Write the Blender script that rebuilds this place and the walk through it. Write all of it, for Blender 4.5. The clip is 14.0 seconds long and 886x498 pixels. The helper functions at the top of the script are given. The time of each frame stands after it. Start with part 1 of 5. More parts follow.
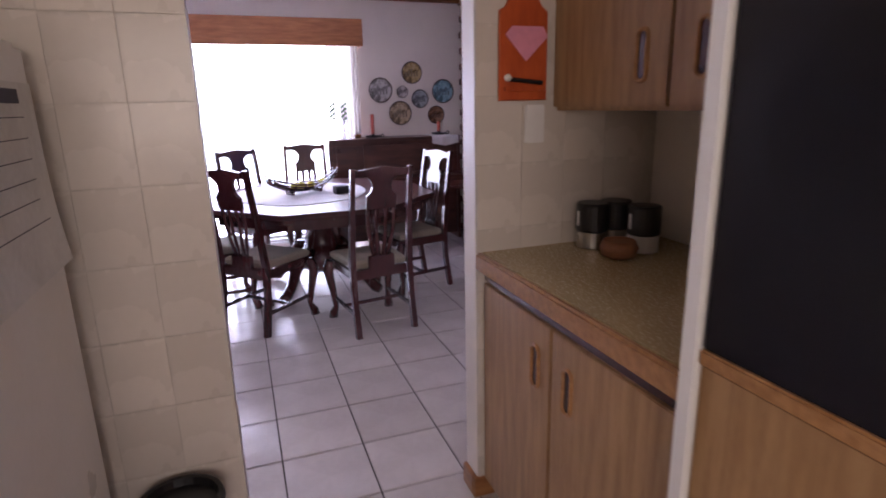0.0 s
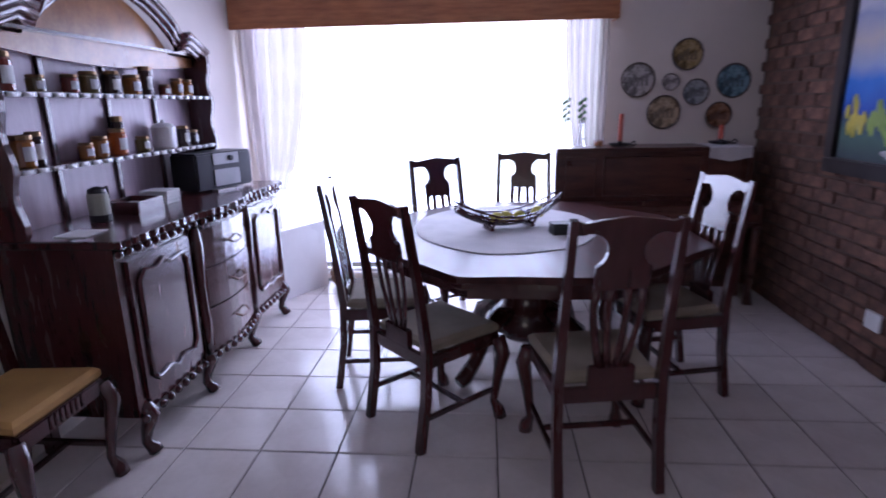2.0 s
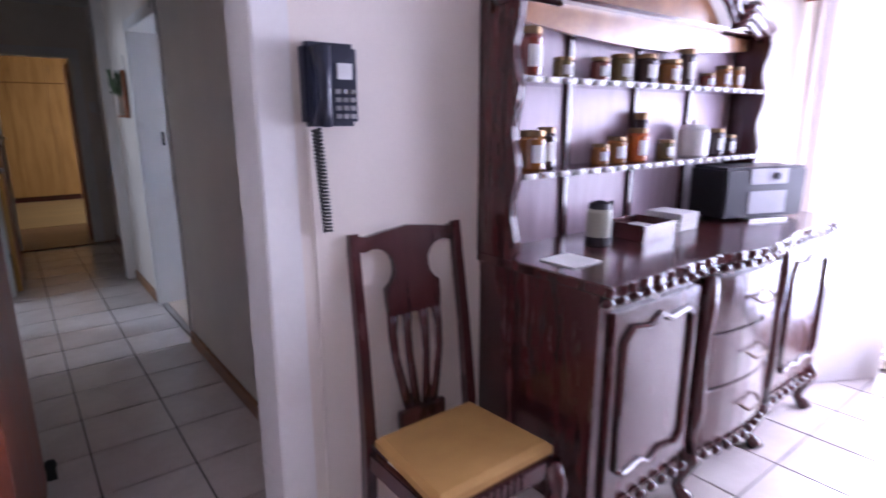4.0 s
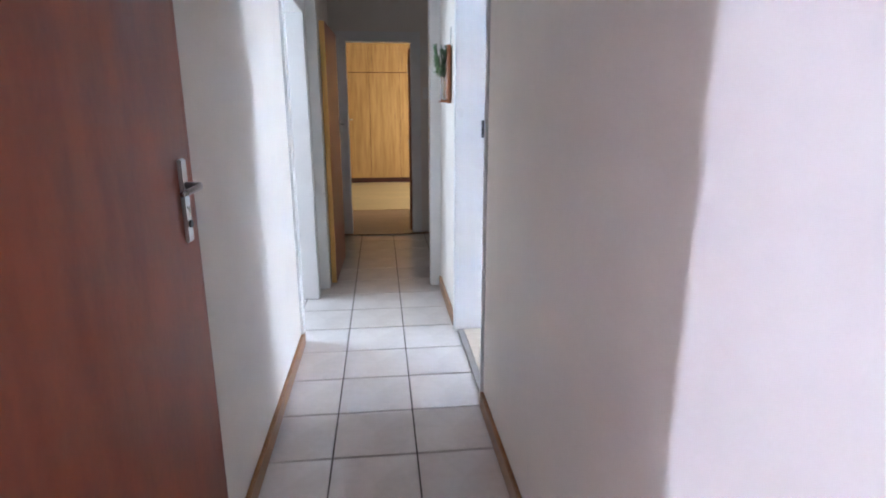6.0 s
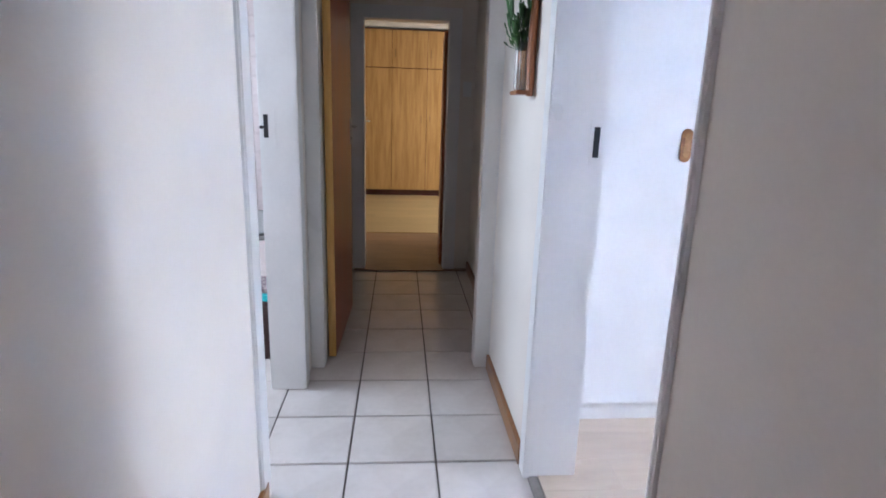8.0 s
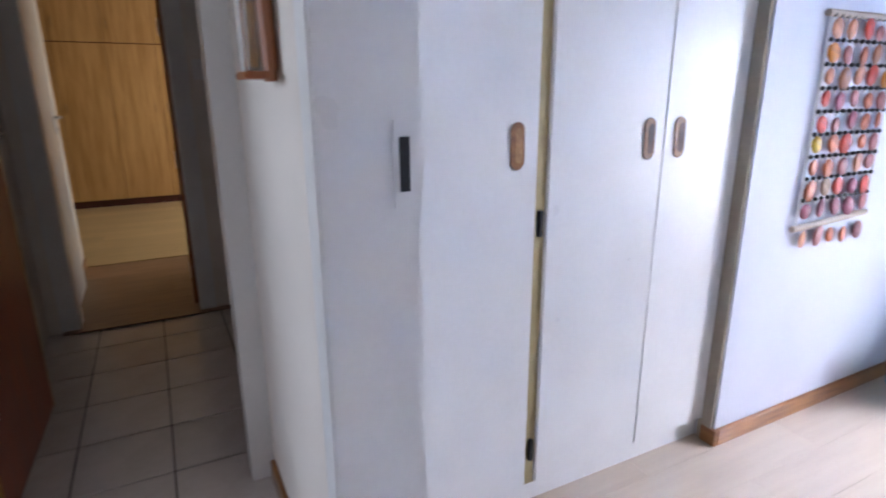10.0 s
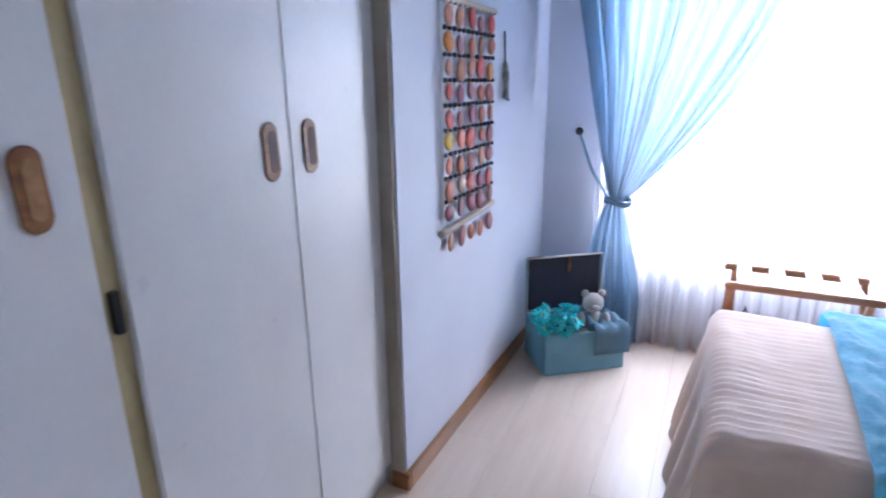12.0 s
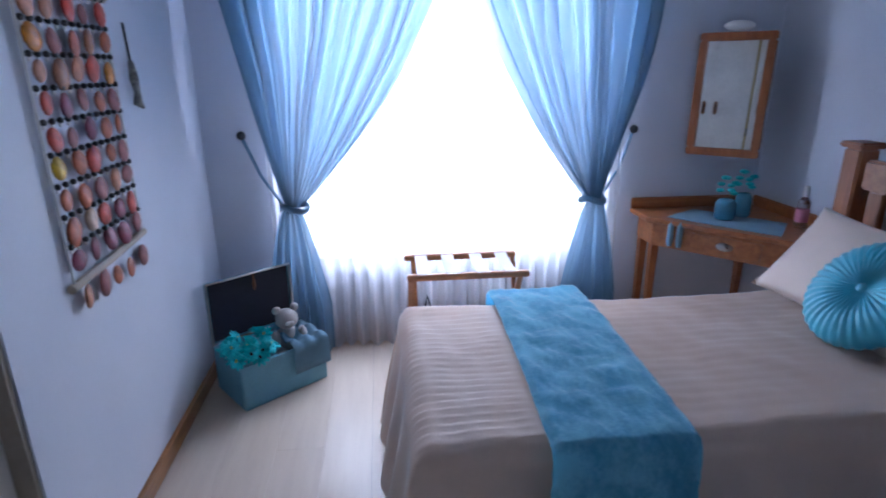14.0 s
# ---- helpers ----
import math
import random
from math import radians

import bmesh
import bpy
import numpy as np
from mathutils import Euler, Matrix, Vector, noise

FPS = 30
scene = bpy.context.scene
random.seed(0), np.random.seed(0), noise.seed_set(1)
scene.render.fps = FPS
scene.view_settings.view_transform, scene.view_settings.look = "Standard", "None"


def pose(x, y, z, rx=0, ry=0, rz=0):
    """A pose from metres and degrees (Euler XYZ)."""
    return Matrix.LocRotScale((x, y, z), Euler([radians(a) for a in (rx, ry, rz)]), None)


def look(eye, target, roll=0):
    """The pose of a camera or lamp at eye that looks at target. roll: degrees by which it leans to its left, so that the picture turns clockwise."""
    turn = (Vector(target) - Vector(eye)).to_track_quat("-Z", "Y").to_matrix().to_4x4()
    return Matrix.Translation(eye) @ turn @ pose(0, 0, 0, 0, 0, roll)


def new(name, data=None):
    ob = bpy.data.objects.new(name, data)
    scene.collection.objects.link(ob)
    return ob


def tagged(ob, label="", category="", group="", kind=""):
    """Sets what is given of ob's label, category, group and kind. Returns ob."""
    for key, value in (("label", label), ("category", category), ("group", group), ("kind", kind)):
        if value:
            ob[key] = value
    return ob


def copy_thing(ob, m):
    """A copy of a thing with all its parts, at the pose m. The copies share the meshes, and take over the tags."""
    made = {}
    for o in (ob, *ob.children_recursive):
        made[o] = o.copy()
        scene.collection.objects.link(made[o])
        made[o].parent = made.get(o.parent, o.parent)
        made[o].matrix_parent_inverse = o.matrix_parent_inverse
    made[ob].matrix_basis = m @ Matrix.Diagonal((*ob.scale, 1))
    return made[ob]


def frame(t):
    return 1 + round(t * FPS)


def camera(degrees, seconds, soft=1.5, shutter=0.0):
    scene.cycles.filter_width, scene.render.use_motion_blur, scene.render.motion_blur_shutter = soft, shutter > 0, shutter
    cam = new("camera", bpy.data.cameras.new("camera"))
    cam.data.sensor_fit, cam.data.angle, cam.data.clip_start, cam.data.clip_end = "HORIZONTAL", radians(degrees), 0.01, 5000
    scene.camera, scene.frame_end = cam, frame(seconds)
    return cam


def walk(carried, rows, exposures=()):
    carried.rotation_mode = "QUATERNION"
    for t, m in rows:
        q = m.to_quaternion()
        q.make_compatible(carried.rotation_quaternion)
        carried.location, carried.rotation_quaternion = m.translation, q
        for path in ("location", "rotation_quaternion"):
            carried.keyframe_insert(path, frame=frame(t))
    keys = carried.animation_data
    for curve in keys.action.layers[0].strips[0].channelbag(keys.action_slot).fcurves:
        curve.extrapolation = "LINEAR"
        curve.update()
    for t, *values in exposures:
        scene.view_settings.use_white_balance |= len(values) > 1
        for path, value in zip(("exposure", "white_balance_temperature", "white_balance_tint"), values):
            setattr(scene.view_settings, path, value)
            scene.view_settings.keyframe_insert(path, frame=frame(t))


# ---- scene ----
PATH = [
    (0, (0.673, 0.033, 1.462), (1.327, 1.855, 0.96), -1.3),
    (0.5, (0.794, 0.403, 1.478), (1.285, 2.274, 0.973), -1.8),
    (1, (0.939, 0.851, 1.465), (1.234, 2.763, 0.958), -0.8),
    (1.5, (1.005, 1.201, 1.492), (1.089, 3.133, 0.979), -1.3),
    (2, (1.009, 1.531, 1.476), (0.856, 3.461, 0.972), -1.1),
    (2.5, (0.906, 1.821, 1.454), (0.437, 3.703, 0.965), -0.8),
    (3, (0.79, 2.025, 1.466), (-0.046, 3.777, 0.982), -0.3),
    (3.5, (0.666, 2.191, 1.459), (-0.568, 3.69, 0.98), -0.2),
    (4, (0.442, 2.288, 1.429), (-1.096, 3.482, 0.969), -0.1),
    (4.2, (0.328, 2.319, 1.416), (-1.293, 3.407, 0.98), -0.3),
    (6.3, (-1.11, 2.64, 1.407), (-3.041, 2.774, 0.902), 0.1),
    (6.5, (-1.28, 2.639, 1.394), (-3.213, 2.738, 0.89), 0.2),
    (7, (-1.655, 2.619, 1.403), (-3.587, 2.678, 0.89), 0.1),
    (7.2, (-1.821, 2.572, 1.351), (-3.757, 2.657, 0.854), 0.8),
    (9.3, (-2.98, 2.744, 1.402), (-4.863, 3.173, 0.882), -0.1),
    (9.5, (-3.077, 2.785, 1.405), (-4.928, 3.332, 0.882), 0.0),
    (10, (-3.247, 2.832, 1.406), (-4.96, 3.71, 0.865), -0.3),
    (10.5, (-3.446, 2.95, 1.395), (-4.995, 4.095, 0.857), -0.7),
    (11, (-3.569, 3.046, 1.407), (-4.916, 4.418, 0.856), -0.7),
    (11.5, (-3.64, 3.15, 1.406), (-4.723, 4.734, 0.843), -0.8),
    (12, (-3.646, 3.272, 1.407), (-4.488, 4.993, 0.834), -0.7),
    (12.5, (-3.648, 3.343, 1.408), (-4.243, 5.162, 0.828), -0.8),
    (13, (-3.647, 3.42, 1.409), (-3.962, 5.306, 0.824), -0.9),
    (13.5, (-3.661, 3.457, 1.432), (-3.683, 5.365, 0.833), -0.6),
    (14, (-3.639, 3.479, 1.458), (-3.431, 5.37, 0.84), -0.3),
]
cam = camera(77.1, 14.0, soft=1.7, shutter=0.4)
EXPOSURES = [(0, -0.15, 6000, 18), (0.5, -0.2, 5900, 16), (1, -0.35, 5600, 15), (1.5, -0.75, 5500, 14), (2, -1.05, 5450, 14), (2.5, -1.25, 5550, 14), (3, -0.5, 5650, 13), (3.5, 0.0, 5750, 14), (4, 0.25, 5900, 16),
             (6.3, 1.9, 5850, 4), (7.2, 1.75, 5800, 5), (9.3, 0.9, 6150, 13), (10, 0.75, 6150, 12), (11, 0.55, 6050, 11), (12.5, -0.35, 5700, 10), (14, -0.9, 5400, 9)]
walk(cam, [(t, look(*p)) for t, *p in PATH], EXPOSURES)
# ---- light: sky and sun behind the glare of the windows ----
world = bpy.data.worlds.new("sky")
scene.world = world
world.use_nodes = True
nt = world.node_tree
sky = nt.nodes.new("ShaderNodeTexSky")
sky.sky_type = "NISHITA"
sky.sun_disc = False
sky.sun_elevation = radians(55)
sky.sun_rotation = radians(20)
nt.nodes["Background"].inputs["Strength"].default_value = 0.15
nt.links.new(sky.outputs[0], nt.nodes["Background"].inputs["Color"])


def area(name, eye, target, w, h, watts, col):
    """Daylight standing in a window's opening; the kitchen's is an added fill."""
    lamp = bpy.data.lights.new(name, "AREA")
    lamp.shape, lamp.size, lamp.size_y, lamp.energy, lamp.color = "RECTANGLE", w, h, watts, col
    ob = new(name, lamp)
    ob.matrix_world = look(eye, target)
    return ob


area("dining_window_light", (0.5, 6.18, 1.17), (0.47, 3.0, 0.75), 2.7, 2.15, 145, (0.9, 0.86, 1.24))
area("bedroom_window_light", (-3.3, 6.9, 1.95), (-3.3, 3.7, 0.2), 1.9, 1.25, 400, (0.84, 0.86, 1.03))
area("bathroom_window_light", (-4.9, 0.45, 1.7), (-4.9, 3.0, 1.0), 0.9, 0.8, 20, (0.75, 0.85, 1.0))
area("far_room_window_light", (-9.8, 5.1, 1.4), (-9.8, 2.0, 0.8), 1.6, 1.3, 22, (1.0, 0.95, 0.85))
# Added fill for the kitchen, from an assumed window never in view.
area("kitchen_fill_light", (0.35, -1.7, 1.6), (1.8, 1.0, 1.0), 1.2, 0.9, 30, (1.0, 0.81, 0.66))
# ---- materials ----
def mat(name, col, rough=0.5, col2=None, scale=6.0, stretch=(1, 1, 1), bump=0.1, fine=60.0, metal=0.0, coat=0.0, contrast=0.35, rand=0.0):
    """A surface with broad and fine variation between two colours, and fine relief."""
    m = bpy.data.materials.new(name)
    m.use_nodes = True
    n, ln = m.node_tree.nodes, m.node_tree.links
    b = n["Principled BSDF"]
    b.inputs["Roughness"].default_value = rough
    b.inputs["Metallic"].default_value = metal
    b.inputs["Coat Weight"].default_value = coat
    b.inputs["Coat Roughness"].default_value = 0.15
    tc = n.new("ShaderNodeTexCoord")
    mp = n.new("ShaderNodeMapping")
    mp.inputs["Scale"].default_value = stretch
    ln.new(tc.outputs["Object"], mp.inputs["Vector"])
    big, small = n.new("ShaderNodeTexNoise"), n.new("ShaderNodeTexNoise")
    big.inputs["Scale"].default_value, small.inputs["Scale"].default_value = scale, fine
    big.inputs["Detail"].default_value, small.inputs["Detail"].default_value = 4, 3
    ln.new(mp.outputs[0], big.inputs["Vector"]), ln.new(mp.outputs[0], small.inputs["Vector"])
    mixf = n.new("ShaderNodeMath")
    mixf.operation = "MULTIPLY_ADD"
    ln.new(small.outputs["Fac"], mixf.inputs[0])
    mixf.inputs[1].default_value = 0.35
    ln.new(big.outputs["Fac"], mixf.inputs[2])
    ramp = n.new("ShaderNodeValToRGB")
    c2 = col2 or tuple(c * 0.82 for c in col)
    ramp.color_ramp.elements[0].position, ramp.color_ramp.elements[1].position = 0.66 - contrast / 2, 0.66 + contrast / 2
    ramp.color_ramp.elements[0].color, ramp.color_ramp.elements[1].color = (*c2, 1), (*col, 1)
    ln.new(mixf.outputs[0], ramp.inputs["Fac"])
    out = ramp.outputs["Color"]
    if rand:
        oi, hsv = n.new("ShaderNodeObjectInfo"), n.new("ShaderNodeHueSaturation")
        mr = n.new("ShaderNodeMapRange")
        mr.inputs["To Min"].default_value, mr.inputs["To Max"].default_value = 1 - rand, 1 + rand
        ln.new(oi.outputs["Random"], mr.inputs["Value"]), ln.new(mr.outputs[0], hsv.inputs["Value"])
        ln.new(out, hsv.inputs["Color"])
        out = hsv.outputs["Color"]
    ln.new(out, b.inputs["Base Color"])
    rr = n.new("ShaderNodeMapRange")
    rr.inputs["To Min"].default_value, rr.inputs["To Max"].default_value = max(0.03, rough - 0.08), min(1, rough + 0.1)
    ln.new(big.outputs["Fac"], rr.inputs["Value"]), ln.new(rr.outputs[0], b.inputs["Roughness"])
    if bump:
        bp = n.new("ShaderNodeBump")
        bp.inputs["Strength"].default_value, bp.inputs["Distance"].default_value = bump, 0.004
        ln.new(mixf.outputs[0], bp.inputs["Height"]), ln.new(bp.outputs[0], b.inputs["Normal"])
    return m


def thin(name, col, see, rough=0.8, through_cloth=0.55):
    """Thin cloth or glass that lets part of the light straight through."""
    m = mat(name, col, rough, bump=0.15, fine=180)
    n, ln = m.node_tree.nodes, m.node_tree.links
    b, out = n["Principled BSDF"], n["Material Output"]
    tr, tl, m1, m2 = n.new("ShaderNodeBsdfTransparent"), n.new("ShaderNodeBsdfTranslucent"), n.new("ShaderNodeMixShader"), n.new("ShaderNodeMixShader")
    tl.inputs["Color"].default_value = (*col, 1)
    m1.inputs["Fac"].default_value, m2.inputs["Fac"].default_value = through_cloth, see
    ln.new(b.outputs[0], m1.inputs[1]), ln.new(tl.outputs[0], m1.inputs[2])
    ln.new(m1.outputs[0], m2.inputs[1]), ln.new(tr.outputs[0], m2.inputs[2]), ln.new(m2.outputs[0], out.inputs["Surface"])
    return m


def glow(name, col, strength):
    m = bpy.data.materials.new(name)
    m.use_nodes = True
    b = m.node_tree.nodes["Principled BSDF"]
    b.inputs["Base Color"].default_value = (*col, 1)
    b.inputs["Emission Color"].default_value = (*col, 1)
    b.inputs["Emission Strength"].default_value = strength
    return m


WALL = mat("cream wall paint", (0.80, 0.735, 0.66), 0.5, (0.75, 0.69, 0.62), 3, bump=0.08, fine=120)
WALLW = mat("white bedroom paint", (0.64, 0.66, 0.73), 0.55, (0.6, 0.62, 0.69), 3, bump=0.08, fine=120)
CEIL = mat("ceiling white", (0.8, 0.79, 0.77), 0.8, bump=0.05)
GLOSS = mat("white enamel", (0.8, 0.79, 0.77), 0.3, (0.75, 0.74, 0.72), 4, bump=0.05)
FTILE = mat("glazed floor tile", (0.68, 0.62, 0.58), 0.16, (0.6, 0.54, 0.5), 5, bump=0.06, fine=30, rand=0.05)
GROUT = mat("dark grout", (0.12, 0.1, 0.09), 0.9, bump=0.3)
WTILE = mat("cream wall tile", (0.65, 0.6, 0.54), 0.26, (0.62, 0.575, 0.515), 5, bump=0.08, fine=40, rand=0.05)
WGROUT = mat("wall grout", (0.63, 0.59, 0.53), 0.9)
PTILE = mat("pale bathroom tile", (0.75, 0.66, 0.64), 0.25, (0.66, 0.57, 0.55), 6, rand=0.05)
BRICK = mat("dark face brick", (0.2, 0.1, 0.065), 0.85, (0.09, 0.048, 0.035), 9, bump=0.5, fine=70, rand=0.3)
MORTAR = mat("mortar", (0.14, 0.09, 0.065), 0.95, bump=0.4)
DARK = mat("dark imbuia wood", (0.066, 0.017, 0.017), 0.22, (0.045, 0.012, 0.012), 5, (6, 1, 1), 0.05, coat=0.6)
DARKZ = mat("dark imbuia wood upright grain", (0.066, 0.017, 0.017), 0.24, (0.045, 0.012, 0.012), 5, (6, 6, 0.8), 0.05, coat=0.5)
PIANO = mat("brown piano veneer", (0.12, 0.045, 0.03), 0.3, (0.05, 0.018, 0.013), 4, (1, 6, 4), 0.08, coat=0.3)
OAK = mat("oak laminate", (0.4, 0.24, 0.11), 0.4, (0.27, 0.145, 0.06), 5, (7, 7, 0.7), 0.1, contrast=0.3)
OAKX = mat("oak edge", (0.42, 0.22, 0.085), 0.4, (0.28, 0.13, 0.045), 6, (1, 8, 8), 0.1)
SKIRT = mat("varnished meranti skirting", (0.36, 0.16, 0.05), 0.32, (0.2, 0.08, 0.022), 5, (1.2, 1.2, 9), 0.1, coat=0.3)
PINE = mat("orange pine", (0.42, 0.15, 0.045), 0.32, (0.26, 0.085, 0.022), 5, (1, 7, 7), 0.1, coat=0.3)
FARWOOD = mat("golden wardrobe wood", (0.45, 0.25, 0.085), 0.42, (0.31, 0.155, 0.045), 4, (6, 6, 0.5), 0.06)
REDDOOR = mat("red-brown door paint", (0.31, 0.085, 0.042), 0.38, (0.21, 0.052, 0.026), 4, (4, 4, 0.7), 0.1)
PINEZ = mat("pine upright", (0.36, 0.12, 0.04), 0.35, (0.22, 0.07, 0.02), 5, (7, 7, 0.8), 0.1, coat=0.25)
LAM = mat("pale laminate board", (0.58, 0.48, 0.38), 0.3, (0.52, 0.42, 0.33), 3, (6, 0.6, 1), 0.03, rand=0.03)
LAMF = mat("golden laminate board", (0.5, 0.37, 0.19), 0.35, (0.4, 0.28, 0.13), 4, (6, 0.6, 1), 0.05, rand=0.08)
LAMD = mat("brown laminate board", (0.3, 0.18, 0.1), 0.4, (0.2, 0.11, 0.06), 4, (6, 0.6, 1), 0.05, rand=0.1)
COUNTER = mat("olive speckled counter", (0.44, 0.34, 0.18), 0.25, (0.42, 0.325, 0.17), 120, bump=0.0, fine=300)
BLACK = mat("black plastic", (0.012, 0.012, 0.014), 0.35, bump=0.05)
BGLASS = mat("black oven glass", (0.006, 0.006, 0.012), 0.22, bump=0.0)
NAVY = mat("navy lining", (0.02, 0.022, 0.04), 0.8, bump=0.3)
STEEL = mat("brushed steel", (0.55, 0.54, 0.52), 0.28, bump=0.05, metal=1.0)
BRASS = mat("old brass", (0.26, 0.17, 0.09), 0.35, bump=0.05, metal=1.0)
CREAM = mat("seat cloth", (0.5, 0.29, 0.09), 0.8, (0.43, 0.24, 0.07), 8, bump=0.25, fine=220)
SEATG = mat("grey green seat cloth", (0.32, 0.27, 0.2), 0.8, (0.25, 0.21, 0.15), 8, bump=0.25, fine=220)
PAPER = mat("paper", (0.78, 0.78, 0.76), 0.8, bump=0.05)
INK = mat("dark print", (0.1, 0.1, 0.13), 0.8, bump=0)
ORANGE = mat("orange painted wood", (0.5, 0.09, 0.018), 0.4, (0.38, 0.06, 0.012), 5, (6, 6, 1))
PINK = mat("pink paper", (0.75, 0.3, 0.42), 0.8, bump=0.03)
LACE = thin("white lace", (0.5, 0.45, 0.43), 0.1, 0.8, 0.35)
SHEER = thin("white sheer", (0.86, 0.86, 0.88), 0.32, 0.8, 0.7)
BLUE = thin("blue curtain satin", (0.22, 0.35, 0.48), 0.035, 0.4, 0.38)
CLOTH = mat("white tablecloth", (0.78, 0.76, 0.76), 0.85, bump=0.35, fine=150)
BEDW = mat("beige quilted bedspread", (0.92, 0.75, 0.63), 0.6, (0.89, 0.72, 0.6), 10, bump=0.12, fine=80)
FUR = mat("turquoise fleece", (0.3, 0.68, 0.84), 0.8, (0.15, 0.47, 0.68), 11, bump=0.6, fine=80, contrast=0.25)
SATIN = mat("turquoise satin", (0.11, 0.46, 0.58), 0.35, (0.07, 0.36, 0.48), 6, bump=0.1)
TEAL = mat("turquoise petals", (0.05, 0.56, 0.58), 0.7, (0.025, 0.38, 0.42), 20, bump=0.2)
CASE = mat("blue painted suitcase", (0.17, 0.37, 0.46), 0.5, (0.13, 0.3, 0.39), 6, bump=0.2)
THROW = mat("pale blue woven cloth", (0.22, 0.36, 0.46), 0.9, bump=0.7, fine=120)
PLUSH = mat("grey plush", (0.45, 0.42, 0.4), 0.95, bump=0.6, fine=140)
MIRROR = mat("mirror glass", (0.9, 0.9, 0.9), 0.03, bump=0.0, metal=1.0)
GREEN = mat("green leaf", (0.05, 0.13, 0.03), 0.5, (0.025, 0.07, 0.02), 10)
CANDLE = mat("red wax", (0.55, 0.1, 0.06), 0.5, bump=0.05)
WAXO = mat("orange wax", (0.6, 0.22, 0.06), 0.5, bump=0.05)
FRUIT = mat("yellow fruit", (0.6, 0.48, 0.04), 0.45, (0.4, 0.36, 0.03), 12)
CLAY = mat("brown clay", (0.3, 0.12, 0.05), 0.6, (0.18, 0.07, 0.03), 8)
WICKER = mat("dark wicker", (0.06, 0.025, 0.02), 0.6, (0.025, 0.01, 0.01), 30, bump=0.8, fine=120)
RUG = mat("tan bath mat", (0.36, 0.26, 0.12), 0.95, bump=0.8, fine=120)
GLASS = mat("clear glass", (0.9, 0.92, 0.93), 0.05, bump=0.0)
for m, k in ((BEDW, 0.8), (FUR, 0.8), (SATIN, 0.3)):
    m.node_tree.nodes["Principled BSDF"].inputs["Sheen Weight"].default_value = k
    m.node_tree.nodes["Principled BSDF"].inputs["Sheen Roughness"].default_value = 0.35
for m in (GLASS,):
    m.node_tree.nodes["Principled BSDF"].inputs["Transmission Weight"].default_value = 0.95
for m in (MIRROR, GLASS):
    b = m.node_tree.nodes["Principled BSDF"]
    for link in list(b.inputs["Roughness"].links):
        m.node_tree.links.remove(link)
    b.inputs["Roughness"].default_value = 0.02
OUT = glow("bright daylight", (1.0, 1.0, 1.0), 7.0)
JAMS = [mat("preserve " + c, col, 0.2, bump=0.0, coat=0.5) for c, col in (("red", (0.2, 0.03, 0.015)), ("amber", (0.3, 0.12, 0.02)), ("dark", (0.04, 0.02, 0.02)), ("olive", (0.15, 0.12, 0.04)), ("orange", (0.45, 0.1, 0.015)))]
SHELLS = [mat("dyed shell " + c, tuple(k * 0.7 for k in col), 0.45, tuple(k * 0.35 for k in col), 25, bump=0.4) for c, col in (("rust", (0.75, 0.2, 0.08)), ("plum", (0.38, 0.08, 0.14)), ("orange", (0.95, 0.33, 0.02)), ("pale", (0.72, 0.5, 0.36)), ("brown", (0.55, 0.22, 0.1)), ("mauve", (0.52, 0.18, 0.17)), ("red", (0.8, 0.09, 0.05)), ("yellow", (0.95, 0.6, 0.03)), ("peach", (0.82, 0.36, 0.2)))]
# ---- mesh helpers ----
def part(name, bm, material, parent=None, label="", smooth=False):
    """Links a bmesh as one mesh object under a thing or a part."""
    bmesh.ops.recalc_face_normals(bm, faces=bm.faces)
    me = bpy.data.meshes.new(name)
    bm.to_mesh(me)
    bm.free()
    me.materials.append(material)
    if smooth:
        for p in me.polygons:
            p.use_smooth = True
    ob = new(name, me)
    if parent:
        ob.parent = parent
    if label:
        ob["label"] = label
    return ob


def thing(name, m, label, category, group="", kind=""):
    ob = new(name)
    ob.empty_display_size = 0.1
    ob.matrix_basis = m
    return tagged(ob, label, category, group, kind)


def fixed(ob):
    return tagged(ob, kind="structure")


def cube(x0, x1, y0, y1, z0, z1, bevel=0.0, bm=None):
    out = bm or bmesh.new()
    r = bmesh.ops.create_cube(out, size=1)
    for v in r["verts"]:
        v.co = ((x0 + x1) / 2 + v.co.x * (x1 - x0), (y0 + y1) / 2 + v.co.y * (y1 - y0), (z0 + z1) / 2 + v.co.z * (z1 - z0))
    if bevel:
        edges = list({e for v in r["verts"] for e in v.link_edges})
        bmesh.ops.bevel(out, geom=edges, offset=bevel, segments=2, affect="EDGES")
    return out


def lathe(profile, n=20, at=(0, 0, 0), bm=None):
    """A turned solid from (radius, height) pairs."""
    bm = bm or bmesh.new()
    rings = []
    for r, z in profile:
        rings.append([bm.verts.new((at[0] + max(r, 1e-4) * math.cos(2 * math.pi * k / n), at[1] + max(r, 1e-4) * math.sin(2 * math.pi * k / n), at[2] + z)) for k in range(n)])
    for a, b in zip(rings, rings[1:]):
        for k in range(n):
            bm.faces.new((a[k], a[(k + 1) % n], b[(k + 1) % n], b[k]))
    bm.faces.new(rings[0][::-1]), bm.faces.new(rings[-1])
    return bm


